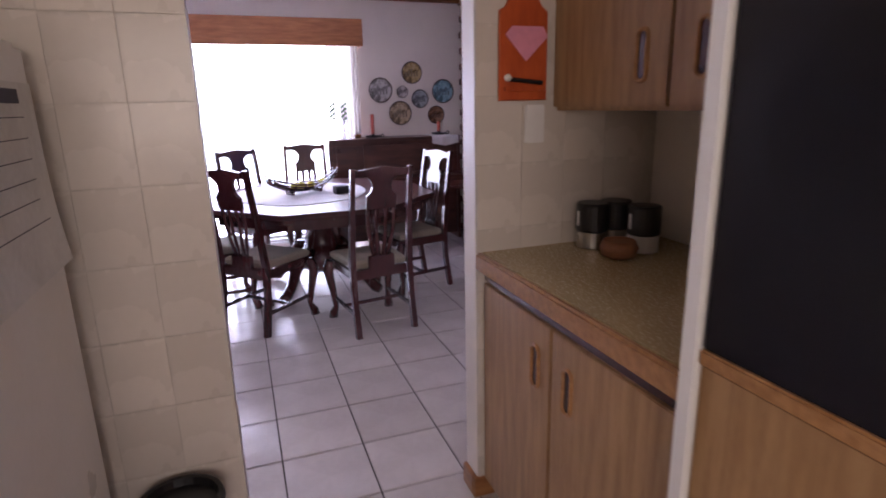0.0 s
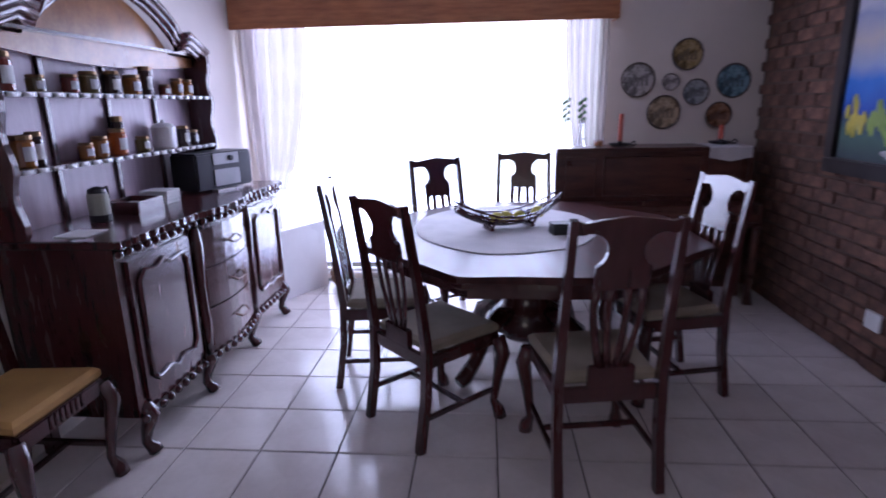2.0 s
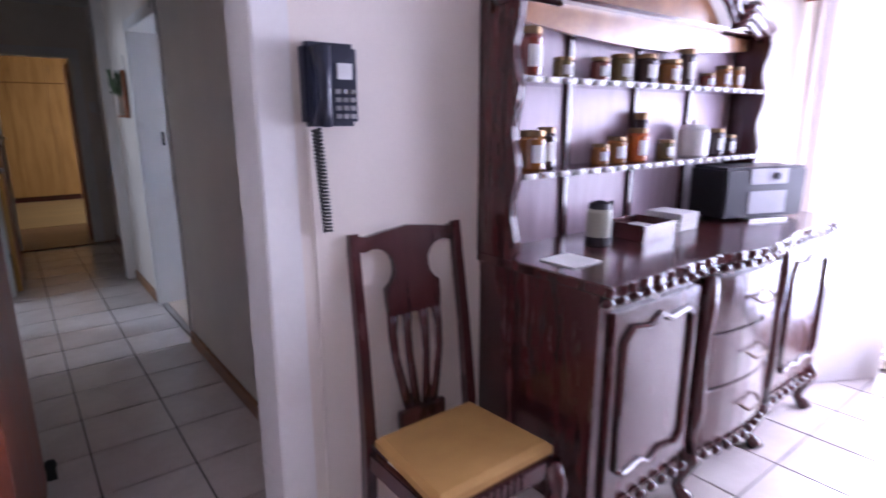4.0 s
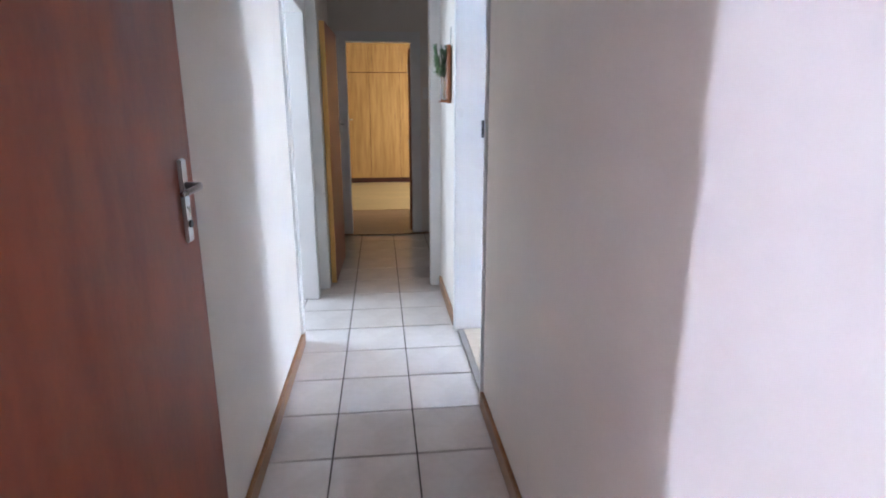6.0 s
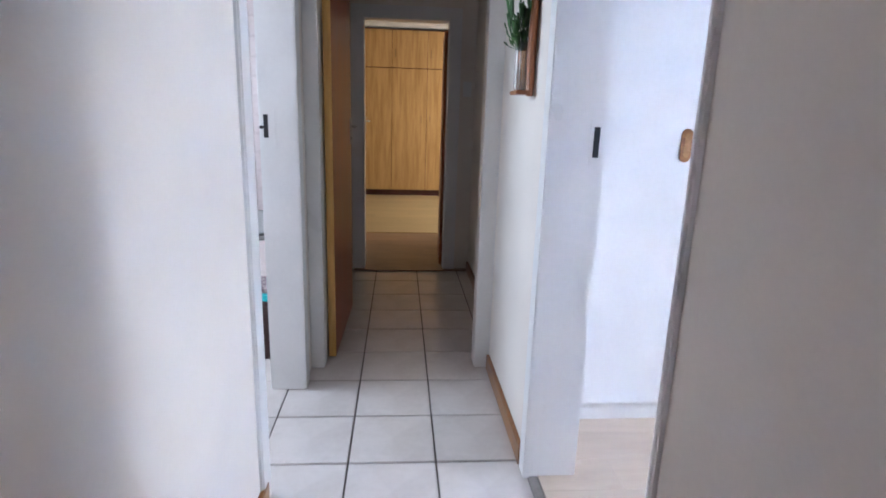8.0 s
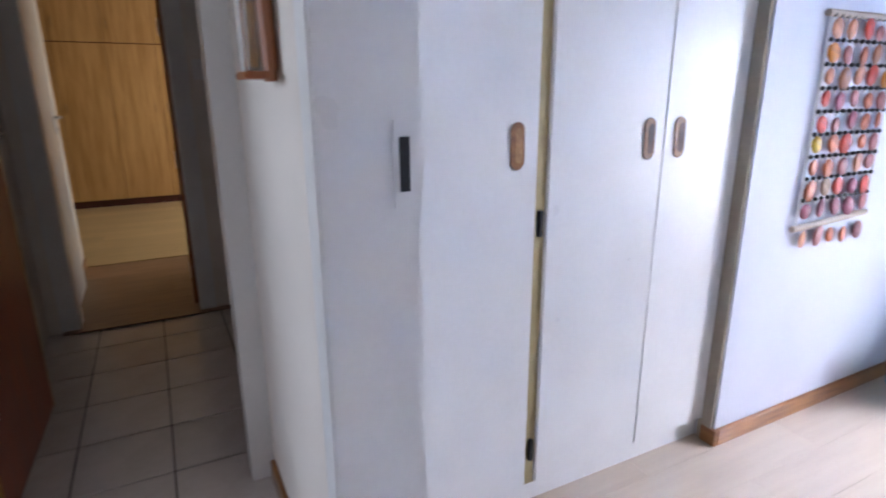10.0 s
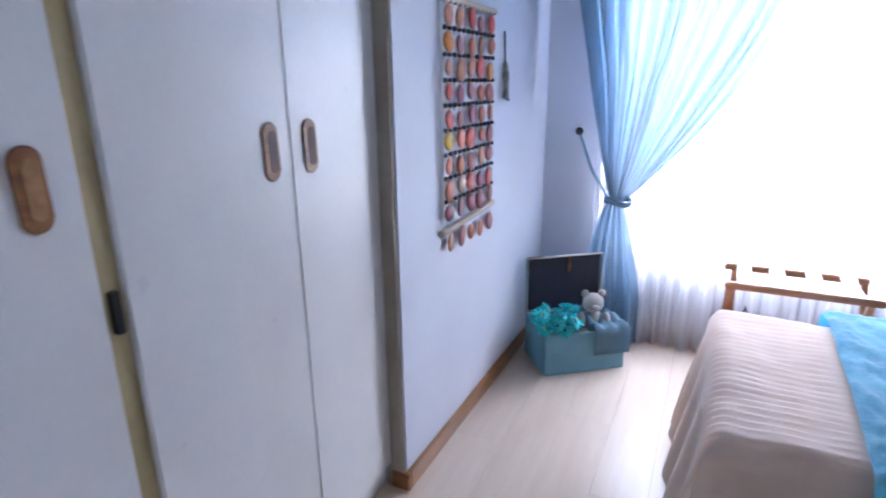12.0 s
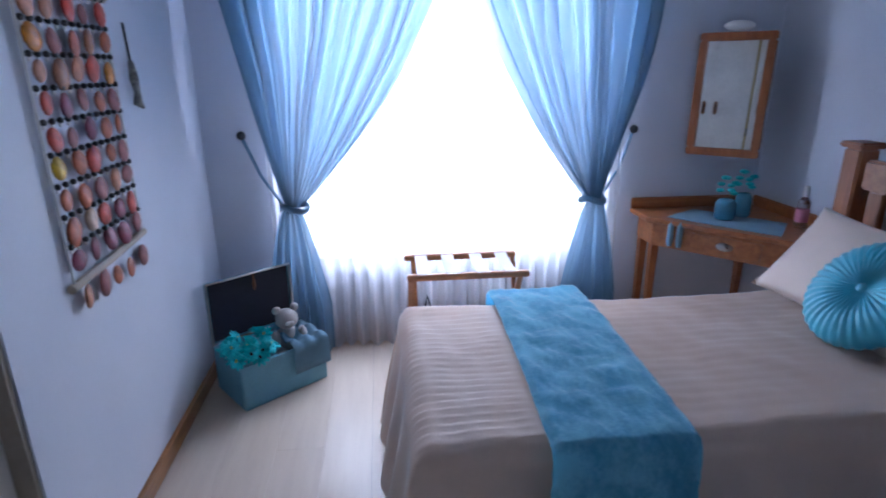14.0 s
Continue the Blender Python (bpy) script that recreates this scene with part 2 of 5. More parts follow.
def tube(points, radius, n=8, bm=None, flat=1.0):
    """A bar along points; radius may be a list; flat squeezes it in one direction."""
    bm = bm or bmesh.new()
    pts = [Vector(p) for p in points]
    rad = radius if isinstance(radius, (list, tuple)) else [radius] * len(pts)
    rings = []
    up = None
    for i, p in enumerate(pts):
        d = (pts[min(i + 1, len(pts) - 1)] - pts[max(i - 1, 0)]).normalized()
        if up is None:
            up = d.orthogonal().normalized() if abs(d.x) > 0.9 else d.cross(Vector((1, 0, 0))).normalized()
        up = (up - d * up.dot(d)).normalized()
        side = d.cross(up)
        rings.append([bm.verts.new(p + rad[i] * (up * math.cos(a) * flat + side * math.sin(a))) for a in (2 * math.pi * (k + 0.5) / n for k in range(n))])
    for a, b in zip(rings, rings[1:]):
        for k in range(n):
            bm.faces.new((a[k], a[(k + 1) % n], b[(k + 1) % n], b[k]))
    bm.faces.new(rings[0][::-1]), bm.faces.new(rings[-1])
    return bm


def slab(outline, z0, z1, axis="z", bm=None, bevel=0.0):
    """A prism: the outline in the two other axes, drawn out along axis."""
    bm = bm or bmesh.new()
    put = {"z": lambda a, b, c: (a, b, c), "x": lambda a, b, c: (c, a, b), "y": lambda a, b, c: (a, c, b)}[axis]
    lo = [bm.verts.new(put(a, b, z0)) for a, b in outline]
    hi = [bm.verts.new(put(a, b, z1)) for a, b in outline]
    n = len(lo)
    f1, f2 = bm.faces.new(lo[::-1]), bm.faces.new(hi)
    for k in range(n):
        bm.faces.new((lo[k], lo[(k + 1) % n], hi[(k + 1) % n], hi[k]))
    if bevel:
        bmesh.ops.bevel(bm, geom=list(f1.edges) + list(f2.edges), offset=bevel, segments=1, affect="EDGES")
    return bm


def sheet(fn, nu, nv, thick=0.0):
    """A grid surface from fn(u, v), u and v in 0..1."""
    bm = bmesh.new()
    g = [[bm.verts.new(fn(i / nu, j / nv)) for j in range(nv + 1)] for i in range(nu + 1)]
    for i in range(nu):
        for j in range(nv):
            bm.faces.new((g[i][j], g[i + 1][j], g[i + 1][j + 1], g[i][j + 1]))
    if thick:
        bmesh.ops.solidify(bm, geom=bm.faces[:], thickness=thick)
    return bm


def ball(r, at=(0, 0, 0), s=(1, 1, 1), n=12, bm=None):
    bm = bm or bmesh.new()
    vs = bmesh.ops.create_uvsphere(bm, u_segments=n, v_segments=max(6, n // 2 + 1), radius=r)["verts"]
    for v in vs:
        v.co = (at[0] + v.co.x * s[0], at[1] + v.co.y * s[1], at[2] + v.co.z * s[2])
    return bm


def wall(name, boxes, material):
    """A wall with thickness, from boxes that leave its openings free."""
    bm = bmesh.new()
    for b in boxes:
        cube(*b, bm=bm)
    return fixed(part(name, bm, material))


def bits(name, bm, material, parent, places):
    """Alike small pieces, each an object on one shared mesh."""
    first_ = part(name, bm, material, parent, smooth=True)
    first_.location = places[0]
    for p in places[1:]:
        o = new(name, first_.data)
        o.parent, o.location = parent, p


H = 2.6          # ceiling height
# ---- floors ----
fixed(part("floor", cube(-12.2, 3.5, -2.0, 7.3, -0.2, -0.006), GROUT))
# ---- walls: kitchen to dining, y 1.73 to 1.83, doorway x 0.582 to 1.40 ----
wall("wall_kitchen", [(-1.15, 0.582, 1.73, 1.83, 0, H), (1.4, 3.25, 1.73, 1.83, 0, H), (0.582, 1.4, 1.73, 1.83, 2.12, H)], WALL)
# South opening is an assumed kitchen window, out of view.
wall("wall_kitchen_south", [(-1.15, 0.3, -2.0, -1.85, 0, H), (1.5, 3.25, -2.0, -1.85, 0, H), (0.3, 1.5, -2.0, -1.85, 0, 1.1), (0.3, 1.5, -2.0, -1.85, 2.1, H)], WALL)
wall("wall_kitchen_west", [(-1.15, -1.02, -1.85, 1.73, 0, H)], WALL)
wall("wall_kitchen_east", [(2.12, 2.25, -1.85, 1.73, 0, H)], WALL)
# dining: west wall with passage, window wall, east brick wall
wall("wall_dining_west", [(-1.12, -0.97, 1.83, 2.08, 0, H), (-1.12, -0.97, 2.82, 6.15, 0, H), (-1.12, -0.97, 2.08, 2.82, 2.08, H)], WALL)
wall("wall_dining_north", [(1.95, 3.25, 6.15, 6.3, 0, H), (-1.12, -0.9, 6.15, 6.3, 0, H), (-0.9, 1.95, 6.15, 6.3, 2.3, H), (-0.9, 1.95, 6.15, 6.3, 0, 0.04)], WALL)
fixed(part("wall_dining_east", cube(3.132, 3.3, 1.83, 6.15, 0, H), MORTAR))
fixed(part("ceiling", cube(-1.15, 3.3, -2.0, 6.3, H, H + 0.1), CEIL))
fixed(part("ceiling_corridor", cube(-12.2, -1.15, 0.2, 7.2, H + 0.002, H + 0.1), CEIL))
# corridor: right wall with bedroom doorway, left wall with bathroom doorway
wall("wall_corridor_right", [(-3.25, -1.12, 3.087, 3.26, 0, H), (-5.2, -4.23, 3.087, 3.26, 0, H), (-4.23, -3.25, 3.087, 3.26, 2.05, H), (-7.1, -5.2, 3.2, 3.36, 0, H)], WALL)
wall("wall_corridor_left", [(-4.115, -1.12, 1.98, 2.122, 0, H), (-7.1, -4.95, 1.98, 2.122, 0, H), (-4.95, -4.115, 1.98, 2.122, 2.05, H)], WALL)
wall("wall_corridor_end", [(-7.22, -7.1, 1.5, 2.26, 0, H), (-7.22, -7.1, 3.005, 3.6, 0, H), (-7.22, -7.1, 2.26, 3.005, 2.11, H)], WALL)
wall("wall_far_room", [(-12.2, -12.05, 0.4, 5.3, 0, H), (-12.05, -7.22, 0.25, 0.4, 0, H), (-8.6, -7.22, 3.6, 3.75, 0, H), (-8.6, -7.22, 2.08, 2.19, 0, H), (-12.05, -10.8, 5.2, 5.35, 0, H), (-8.9, -7.22, 5.2, 5.35, 0, H), (-10.8, -8.9, 5.2, 5.35, 0, 0.7), (-10.8, -8.9, 5.2, 5.35, 2.1, H), (-7.22, -7.1, 3.6, 5.35, 0, H)], WALL)
# bathroom behind the left wall
wall("wall_bathroom", [(-7.22, -7.1, 0.3, 1.98, 0, H), (-7.1, -5.4, 0.25, 0.4, 0, H), (-4.4, -3.9, 0.25, 0.4, 0, H), (-5.4, -4.4, 0.25, 0.4, 0, 1.25), (-5.4, -4.4, 0.25, 0.4, 2.15, H), (-4.0, -3.88, 0.4, 1.98, 0, H)], PTILE)
# bedroom
wall("wall_bedroom_west", [(-4.67, -4.505, 4.715, 6.34, 0, H), (-5.2, -5.05, 3.26, 4.715, 0, H), (-5.05, -4.67, 4.715, 4.83, 0, H)], WALLW)
wall("wall_bedroom_north", [(-4.67, -4.12, 6.34, 6.5, 0, H), (-2.46, -1.4, 6.34, 6.5, 0, H), (-4.12, -2.46, 6.34, 6.5, 0, 0.5), (-4.12, -2.46, 6.34, 6.5, 2.2, H)], WALLW)
wall("wall_bedroom_east", [(-1.56, -1.4, 3.26, 6.34, 0, H)], WALLW)
wall("wall_bedroom_south", [(-3.2, -1.56, 3.26, 3.275, 0, H), (-4.565, -4.29, 3.26, 3.275, 0, H)], WALLW)
fixed(part("trim", cube(-0.97, 3.13, 6.09, 6.15, H - 0.07, H, 0.01), PINE))


# ---- skirtings ----
def skirting(x0, y0, x1, y1, nx, ny, h=0.085):
    """Wooden skirting along a wall from one point to another; n points into the room."""
    t = 0.018
    ax, bx = sorted((x0, x1)) if not nx else sorted((x0, x0 + nx * t))
    ay, by = sorted((y0, y1)) if not ny else sorted((y0, y0 + ny * t))
    fixed(part("baseboard", cube(ax, bx, ay, by, 0, h, 0.004), SKIRT))


for s in ((-1.16, 3.087, -3.245, 3.087, 0, -1), (-4.275, 3.087, -5.14, 3.087, 0, -1), (-1.16, 2.122, -4.1, 2.122, 0, 1), (-4.505, 4.715, -4.505, 6.34, 1, 0), (-4.56, 4.715, -4.487, 4.715, 0, -1),
          (-4.487, 6.34, -1.56, 6.34, 0, -1), (1.4, 1.73, 1.4, 1.83, -1, 0), (1.382, 1.73, 1.47, 1.73, 0, -1), (-5.27, 3.2, -7.08, 3.2, 0, -1), (-8.05, 2.19, -8.6, 2.19, 0, 1)):
    skirting(*s)


# ---- door frames ----
def door_frame(name, along, a0, a1, b0, b1, top=2.05, w=0.07, proud=0.015, slim=False):
    """A painted frame round an opening from a0 to a1 in a wall from b0 to b1 thick."""
    f = fixed(thing(name, Matrix(), "", ""))
    for q0, q1, z0, z1, nm in ((a0 - w, a0 + 0.03, 0, top + w, "jamb"), (a1 - (0.015 if slim else 0.03), a1 + (0.002 if slim else w), 0, top + w, "jamb"), (a0 + 0.03, a1 - (0.015 if slim else 0.03), top - 0.03, top + w, "head")):
        box = (q0, q1, b0 - proud, b1 + proud) if along == "x" else (b0 - proud, b1 + proud, q0, q1)
        part(nm, cube(*box, z0, z1, 0.005), GLOSS, f)
    return f


passage = door_frame("door_frame_1", "y", 2.08, 2.82, -1.12, -0.97)
bed_frame = door_frame("door_frame_2", "x", -4.22, -3.25, 3.087, 3.26, w=0.05, slim=True)
bath_frame = door_frame("door_frame_3", "x", -4.95, -4.115, 1.98, 2.122, w=0.07)
end_frame = door_frame("door_frame_4", "y", 2.26, 3.005, -7.22, -7.1, top=2.1)
mid = fixed(thing("door_frame_5", Matrix(), "", ""))
for y0, y1 in ((2.122, 2.195), (3.005, 3.2)):
    part("jamb", cube(-5.27, -5.155, y0, y1, 0, H, 0.006), GLOSS, mid)
for ob in (bed_frame, bath_frame):
    x = -4.19 if ob is bed_frame else -4.92
    y = 3.24 if ob is bed_frame else 2.0
    part("strike_plate", cube(x, x + 0.003, y - 0.024, y + 0.036, 1.2, 1.36), GLOSS, ob)
    part("latch_hole", cube(x + 0.003, x + 0.005, y - 0.014, y + 0.006, 1.23, 1.33), BLACK, ob)
part("latch_bar", cube(-4.916, -4.908, 1.969, 1.986, 1.268, 1.282, 0.002), BLACK, bath_frame, "black latch bar")
# ---- dining room ----
def arc(cx, cy, r, a0, a1, n):
    return [(cx + r * math.cos(radians(a0 + (a1 - a0) * k / n)), cy + r * math.sin(radians(a0 + (a1 - a0) * k / n))) for k in range(n + 1)]


def make_chair(m, seat_cloth, label):
    """Carved chair: back posts, crest, pierced splat, drop-in seat, cabriole front legs. Faces +y, origin between the back legs."""
    c = thing("dining_chair", m, label, "chair", "carved dining chairs")
    w, d = 0.2, 0.42
    for s in (-1, 1):
        part("back_leg", tube([(s * w, -0.04, 0), (s * w, 0, 0.25), (s * w, 0.01, 0.47), (s * (w - 0.005), -0.02, 0.75), (s * (w - 0.01), -0.075, 1.1)], [0.026, 0.026, 0.027, 0.023, 0.02], 4, flat=1.0), DARKZ, c)
        part("front_leg", tube([(s * (w + 0.015), d, 0.42), (s * (w + 0.03), d + 0.02, 0.34), (s * (w + 0.012), d, 0.2), (s * w, d - 0.012, 0.09), (s * (w + 0.012), d + 0.01, 0.04), (s * (w + 0.016), d + 0.018, 0.0)], [0.034, 0.036, 0.025, 0.019, 0.03, 0.034], 8), DARKZ, c, smooth=True)
        part("seat_rail", cube(s * w - 0.012, s * w + 0.012, 0.01, d - 0.01, 0.385, 0.445, 0.004), DARK, c)
        part("stretcher", cube(s * w - 0.01, s * w + 0.01, 0.0, d - 0.02, 0.14, 0.165, 0.004), DARK, c)
    part("stretcher", cube(-w + 0.01, w - 0.01, 0.2, 0.222, 0.142, 0.164, 0.004), DARK, c)
    part("seat_rail", cube(-w - 0.01, w + 0.01, d - 0.015, d + 0.012, 0.38, 0.445, 0.006), DARK, c)
    part("seat_rail", cube(-w + 0.02, w - 0.02, 0.0, 0.022, 0.38, 0.445, 0.004), DARK, c)
    seat = bmesh.new()
    slab([(-w + 0.012, 0.03), (w - 0.012, 0.03), (w + 0.014, d + 0.005), (-w - 0.014, d + 0.005)], 0.44, 0.495, "z", seat, 0.016)
    part("seat", seat, seat_cloth, c, "upholstered drop-in seat")
    lean = lambda z: 0.01 - 0.085 * max(0, (z - 0.47) / 0.63) ** 1.4
    # crest rail running into a pierced vase-shaped splat
    top = [(-w, 1.1), (-0.15, 1.088), (-0.1, 1.096), (0, 1.108), (0.1, 1.096), (0.15, 1.088), (w, 1.1)]
    low = [(w, 1.05)] + arc(0.128, 0.985, 0.066, 65, 245, 9) + [(0.1, 0.88), (0.096, 0.84), (-0.096, 0.84), (-0.1, 0.88)] + arc(-0.128, 0.985, 0.066, -65, 115, 9) + [(-w, 1.05)]
    bm = slab(top + low, -0.011, 0.011, "y")
    for v in bm.verts:
        v.co.y += lean(v.co.z)
    part("crest_rail", bm, DARK, c)
    for x0, x1, x2 in ((-0.082, -0.088, -0.045), (-0.03, -0.034, -0.018), (0.03, 0.034, 0.018), (0.082, 0.088, 0.045)):
        pts = [(x0, lean(0.85), 0.85), (x1, lean(0.78), 0.78), (x1 * 0.95, lean(0.7), 0.7), (x1 * 0.75, lean(0.61), 0.61), (x2, lean(0.52), 0.52)]
        part("splat_bar", tube(pts, [0.02, 0.016, 0.015, 0.016, 0.019], 6, flat=0.5), DARKZ, c, smooth=True)
    for k in range(7):
        part("flute", cube(-0.09 + k * 0.026, -0.076 + k * 0.026, d + 0.0122, d + 0.018, 0.388, 0.438, 0.004), DARK, c)
    part("splat_shoe", cube(-0.09, 0.09, -0.005, 0.022, 0.44, 0.53, 0.006), DARK, c)
    return c


first = make_chair(pose(1.475, 3.45, 0, rz=9), SEATG, "dark carved dining chair tucked at the table's near side")


def set_chair(ax, ay, bx, by, label):
    """Another chair whose back legs stand at a (its right) and b (its left)."""
    cx, cy = (ax + bx) / 2, (ay + by) / 2
    yaw = math.degrees(math.atan2(ay - by, ax - bx))
    ob = copy_thing(first, pose(cx, cy, 0, rz=yaw))
    ob["label"] = label
    return ob


set_chair(0.755, 3.67, 0.475, 3.96, "dark carved dining chair turned to the table corner")
set_chair(0.26, 4.22, 0.21, 4.61, "dark carved dining chair seen edge-on by the sideboard")
set_chair(2.1, 4.59, 2.19, 4.2, "dark carved dining chair catching blue window light")
set_chair(0.52, 5.36, 0.85, 5.58, "dark carved dining chair against the bright window")
set_chair(1.11, 5.86, 1.49, 5.84, "dark carved dining chair against the window beside the piano")
phone_chair = make_chair(pose(-0.897, 3.235, 0, rz=-90) @ Matrix.Scale(0.88, 4, (0, 1, 0)), CREAM, "dark carved chair with mustard seat against the wall")


def octagon(cx, cy, rx, ry, wob=0.0, n=96):
    pts = []
    for k in range(n):
        a = 2 * math.pi * k / n
        q = math.cos(math.pi / 8) / math.cos((a + math.pi / 8) % (math.pi / 4) - math.pi / 8) * 1.04
        q *= 1 + wob * math.sin(k * 2 * math.pi / 8 * 1.0)
        pts.append((cx + rx * q * math.cos(a), cy + ry * q * math.sin(a)))
    return pts


TX, TY, TZ = 1.25, 4.6, 0.79
TTOP = mat("worn polished tabletop", (0.07, 0.02, 0.018), 0.32, (0.03, 0.01, 0.01), 4, (6, 1, 1), 0.1)
TTOP.node_tree.nodes["Principled BSDF"].inputs["Specular IOR Level"].default_value = 0.3
tab = thing("dining_table", pose(TX, TY, 0), "large dark polished octagonal dining table with scalloped rim", "table")
part("tabletop", slab(octagon(0, 0, 0.9, 0.93, 0.006), TZ - 0.035, TZ, "z", bevel=0.008), TTOP, tab)
part("apron", slab(octagon(0, 0, 0.8, 0.83, 0.006), TZ - 0.13, TZ - 0.036, "z"), DARK, tab)
part("rim_moulding", slab(octagon(0, 0, 0.85, 0.88, 0.012), TZ - 0.075, TZ - 0.037, "z", bevel=0.008), DARK, tab)
part("pedestal", lathe([(0.14, 0.16), (0.2, 0.2), (0.22, 0.3), (0.15, 0.36), (0.13, 0.5), (0.2, 0.56), (0.26, 0.62), (0.3, 0.66)], 24), DARKZ, tab, smooth=True)
for k in range(4):
    a = radians(45 + 90 * k)
    leg = [(math.cos(a) * r, math.sin(a) * r, z) for r, z in ((0.1, 0.3), (0.24, 0.33), (0.36, 0.24), (0.42, 0.12), (0.5, 0.05), (0.54, 0.035))]
    part("table_leg", tube(leg, [0.06, 0.06, 0.05, 0.04, 0.045, 0.035], 8), DARKZ, tab, smooth=True)
# lace-edged cloth, a fruit boat and a small black box
cl = [(1.12 + (0.52 + 0.012 * math.sin(k * 1.31 * 5)) * math.cos(2 * math.pi * k / 72), 4.68 + (0.62 + 0.014 * math.sin(k * 1.7 * 4)) * math.sin(2 * math.pi * k / 72)) for k in range(72)]
tagged(part("tablecloth", slab(cl, TZ + 0.001, TZ + 0.005), CLOTH), "white cloth with scalloped edge spread on the dining table", "tablecloth")
boat = thing("fruit_bowl", pose(1.14, 4.62, TZ + 0.006, rz=28), "dark slatted boat-shaped wooden bowl of yellow fruit", "bowl")
for k in range(9):
    y = -0.1 + 0.025 * k
    h = 0.055 * (abs(y) / 0.1) ** 2
    pts = [(x, y * (1 - (x / 0.34) ** 2 * 0.75), 0.02 + h + 0.1 * (abs(x) / 0.33) ** 2.2) for x in (-0.33, -0.24, -0.12, 0, 0.12, 0.24, 0.33)]
    part("slat", tube(pts, 0.006, 6), DARK, boat)
for x in (-0.13, 0.13):
    part("rib", tube([(x, -0.09, 0.075), (x, -0.05, 0.02), (x, 0.05, 0.02), (x, 0.09, 0.075)], 0.009, 6), DARK, boat)
part("hull", sheet(lambda u, v: (0.64 * u - 0.32, (0.15 * v - 0.075) * (1 - ((2 * u - 1) * 0.97) ** 2 * 0.75), 0.014 + 0.03 * (2 * v - 1) ** 2 + 0.1 * abs((2 * u - 1) * 0.97) ** 2.2), 24, 8, 0.006), DARK, boat, "solid dark hull")
for s in (-1, 1):
    part("foot", cube(s * 0.13 - 0.012, s * 0.13 + 0.012, -0.05, 0.05, 0.0, 0.016, 0.003), DARK, boat)
for k, (x, y) in enumerate(((-0.08, 0.0), (-0.01, 0.02), (0.06, -0.01), (0.19, 0.0))):
    f = part("lemon", ball(0.034, (0, 0, 0), (1.25, 1, 1)), FRUIT, None, smooth=True)
    f.matrix_basis = boat.matrix_basis @ pose(x, y, 0.061 + (0.012 if x > 0.1 else 0), rz=40 * k)
    tagged(f, "yellow lemon lying in the slatted bowl", "fruit", "lemons in the bowl")
bx = thing("trinket_box", pose(1.41, 4.46, TZ + 0.006, rz=12), "small black lidded box on the white cloth", "box")
part("body", cube(-0.055, 0.055, -0.04, 0.04, 0, 0.05, 0.004), BLACK, bx)
part("lid", cube(-0.058, 0.058, -0.043, 0.043, 0.051, 0.062, 0.004), BLACK, bx)


# ---- carved sideboard with plate rack ----
sb = thing("sideboard", pose(-0.965, 3.53, 0), "dark carved sideboard with scalloped top, ball feet and open shelves", "sideboard")
L, LB, FX, ZT = 1.69, 1.81, 0.56, 0.98
secs = [(0.02, 0.6), (0.6, 1.22), (1.22, 1.8)]


def front(y):
    """How far the front stands out: the middle section bows."""
    return FX - 0.045 + (0.045 * math.sin(math.pi * (y - 0.6) / 0.62) if 0.6 < y < 1.22 else 0)


ys = [k * LB / 84 for k in range(85)]
top = [(0, 0)] + [(front(y) + 0.035 + 0.006 * math.cos(y * 2 * math.pi / 0.06), y) for y in ys] + [(0, LB)]
part("worktop", slab(top, ZT - 0.035, ZT, "z", bevel=0.005), DARK, sb, "polished serpentine top")
part("body", slab([(0.0, 0.015)] + [(front(y) - 0.01, 0.015 + y * (LB - 0.03) / LB) for y in ys] + [(0.0, LB - 0.015)], 0.2, ZT - 0.036), DARKZ, sb)
for z, nm in ((ZT - 0.06, "carved_bead"), (0.19, "carved_bead")):
    ys_ = [0.03 + k * (LB - 0.06) / 27 for k in range(28)]
    bits(nm, ball(0.024, (0, 0, 0), (0.7, 1.0, 0.8), 10), DARK, sb, [(front(y) + 0.006, y, z) for y in ys_])
for y in (0.075, 0.62, 1.21, 1.765):
    x = front(y) - 0.035
    part("front_leg", tube([(x - 0.01, y, 0.24), (x + 0.03, y, 0.18), (x, y, 0.1), (x - 0.01, y, 0.05), (x + 0.02, y, 0.02), (x + 0.03, y, 0.0)], [0.045, 0.04, 0.026, 0.022, 0.032, 0.034], 8), DARKZ, sb, smooth=True)
for y in (0.05, 1.75):
    part("back_leg", cube(0.02, 0.07, y - 0.025, y + 0.025, 0, 0.2, 0.004), DARKZ, sb)
for y in (0.61, 1.21):
    part("pilaster", tube([(front(y) + 0.005, y, z) for z in (0.22, 0.4, 0.6, 0.8, 0.9)], [0.022, 0.03, 0.02, 0.032, 0.025], 8), DARKZ, sb, smooth=True)
for y0, y1 in (secs[0], secs[2]):
    d = part("door", cube(front(y0) - 0.012, front(y0) + 0.006, y0 + 0.05, y1 - 0.05, 0.26, ZT - 0.1, 0.004), DARKZ, sb)
    zc, yc = (0.26 + ZT - 0.1) / 2, (y0 + y1) / 2
    hw, hh = (y1 - y0) / 2 - 0.1, 0.25
    loop = [(front(y0) + 0.012, yc + hw * sx, zc + hh * sz) for sx, sz in ((-1, -0.85), (-1, 0), (-1, 0.85), (-0.8, 1), (-0.3, 0.93), (0, 1.05), (0.3, 0.93), (0.8, 1), (1, 0.85), (1, 0), (1, -0.85), (0.8, -1), (0.3, -0.93), (0, -1.05), (-0.3, -0.93), (-0.8, -1), (-1, -0.85))]
    part("moulding", tube(loop, 0.011, 6), DARK, d, smooth=True)
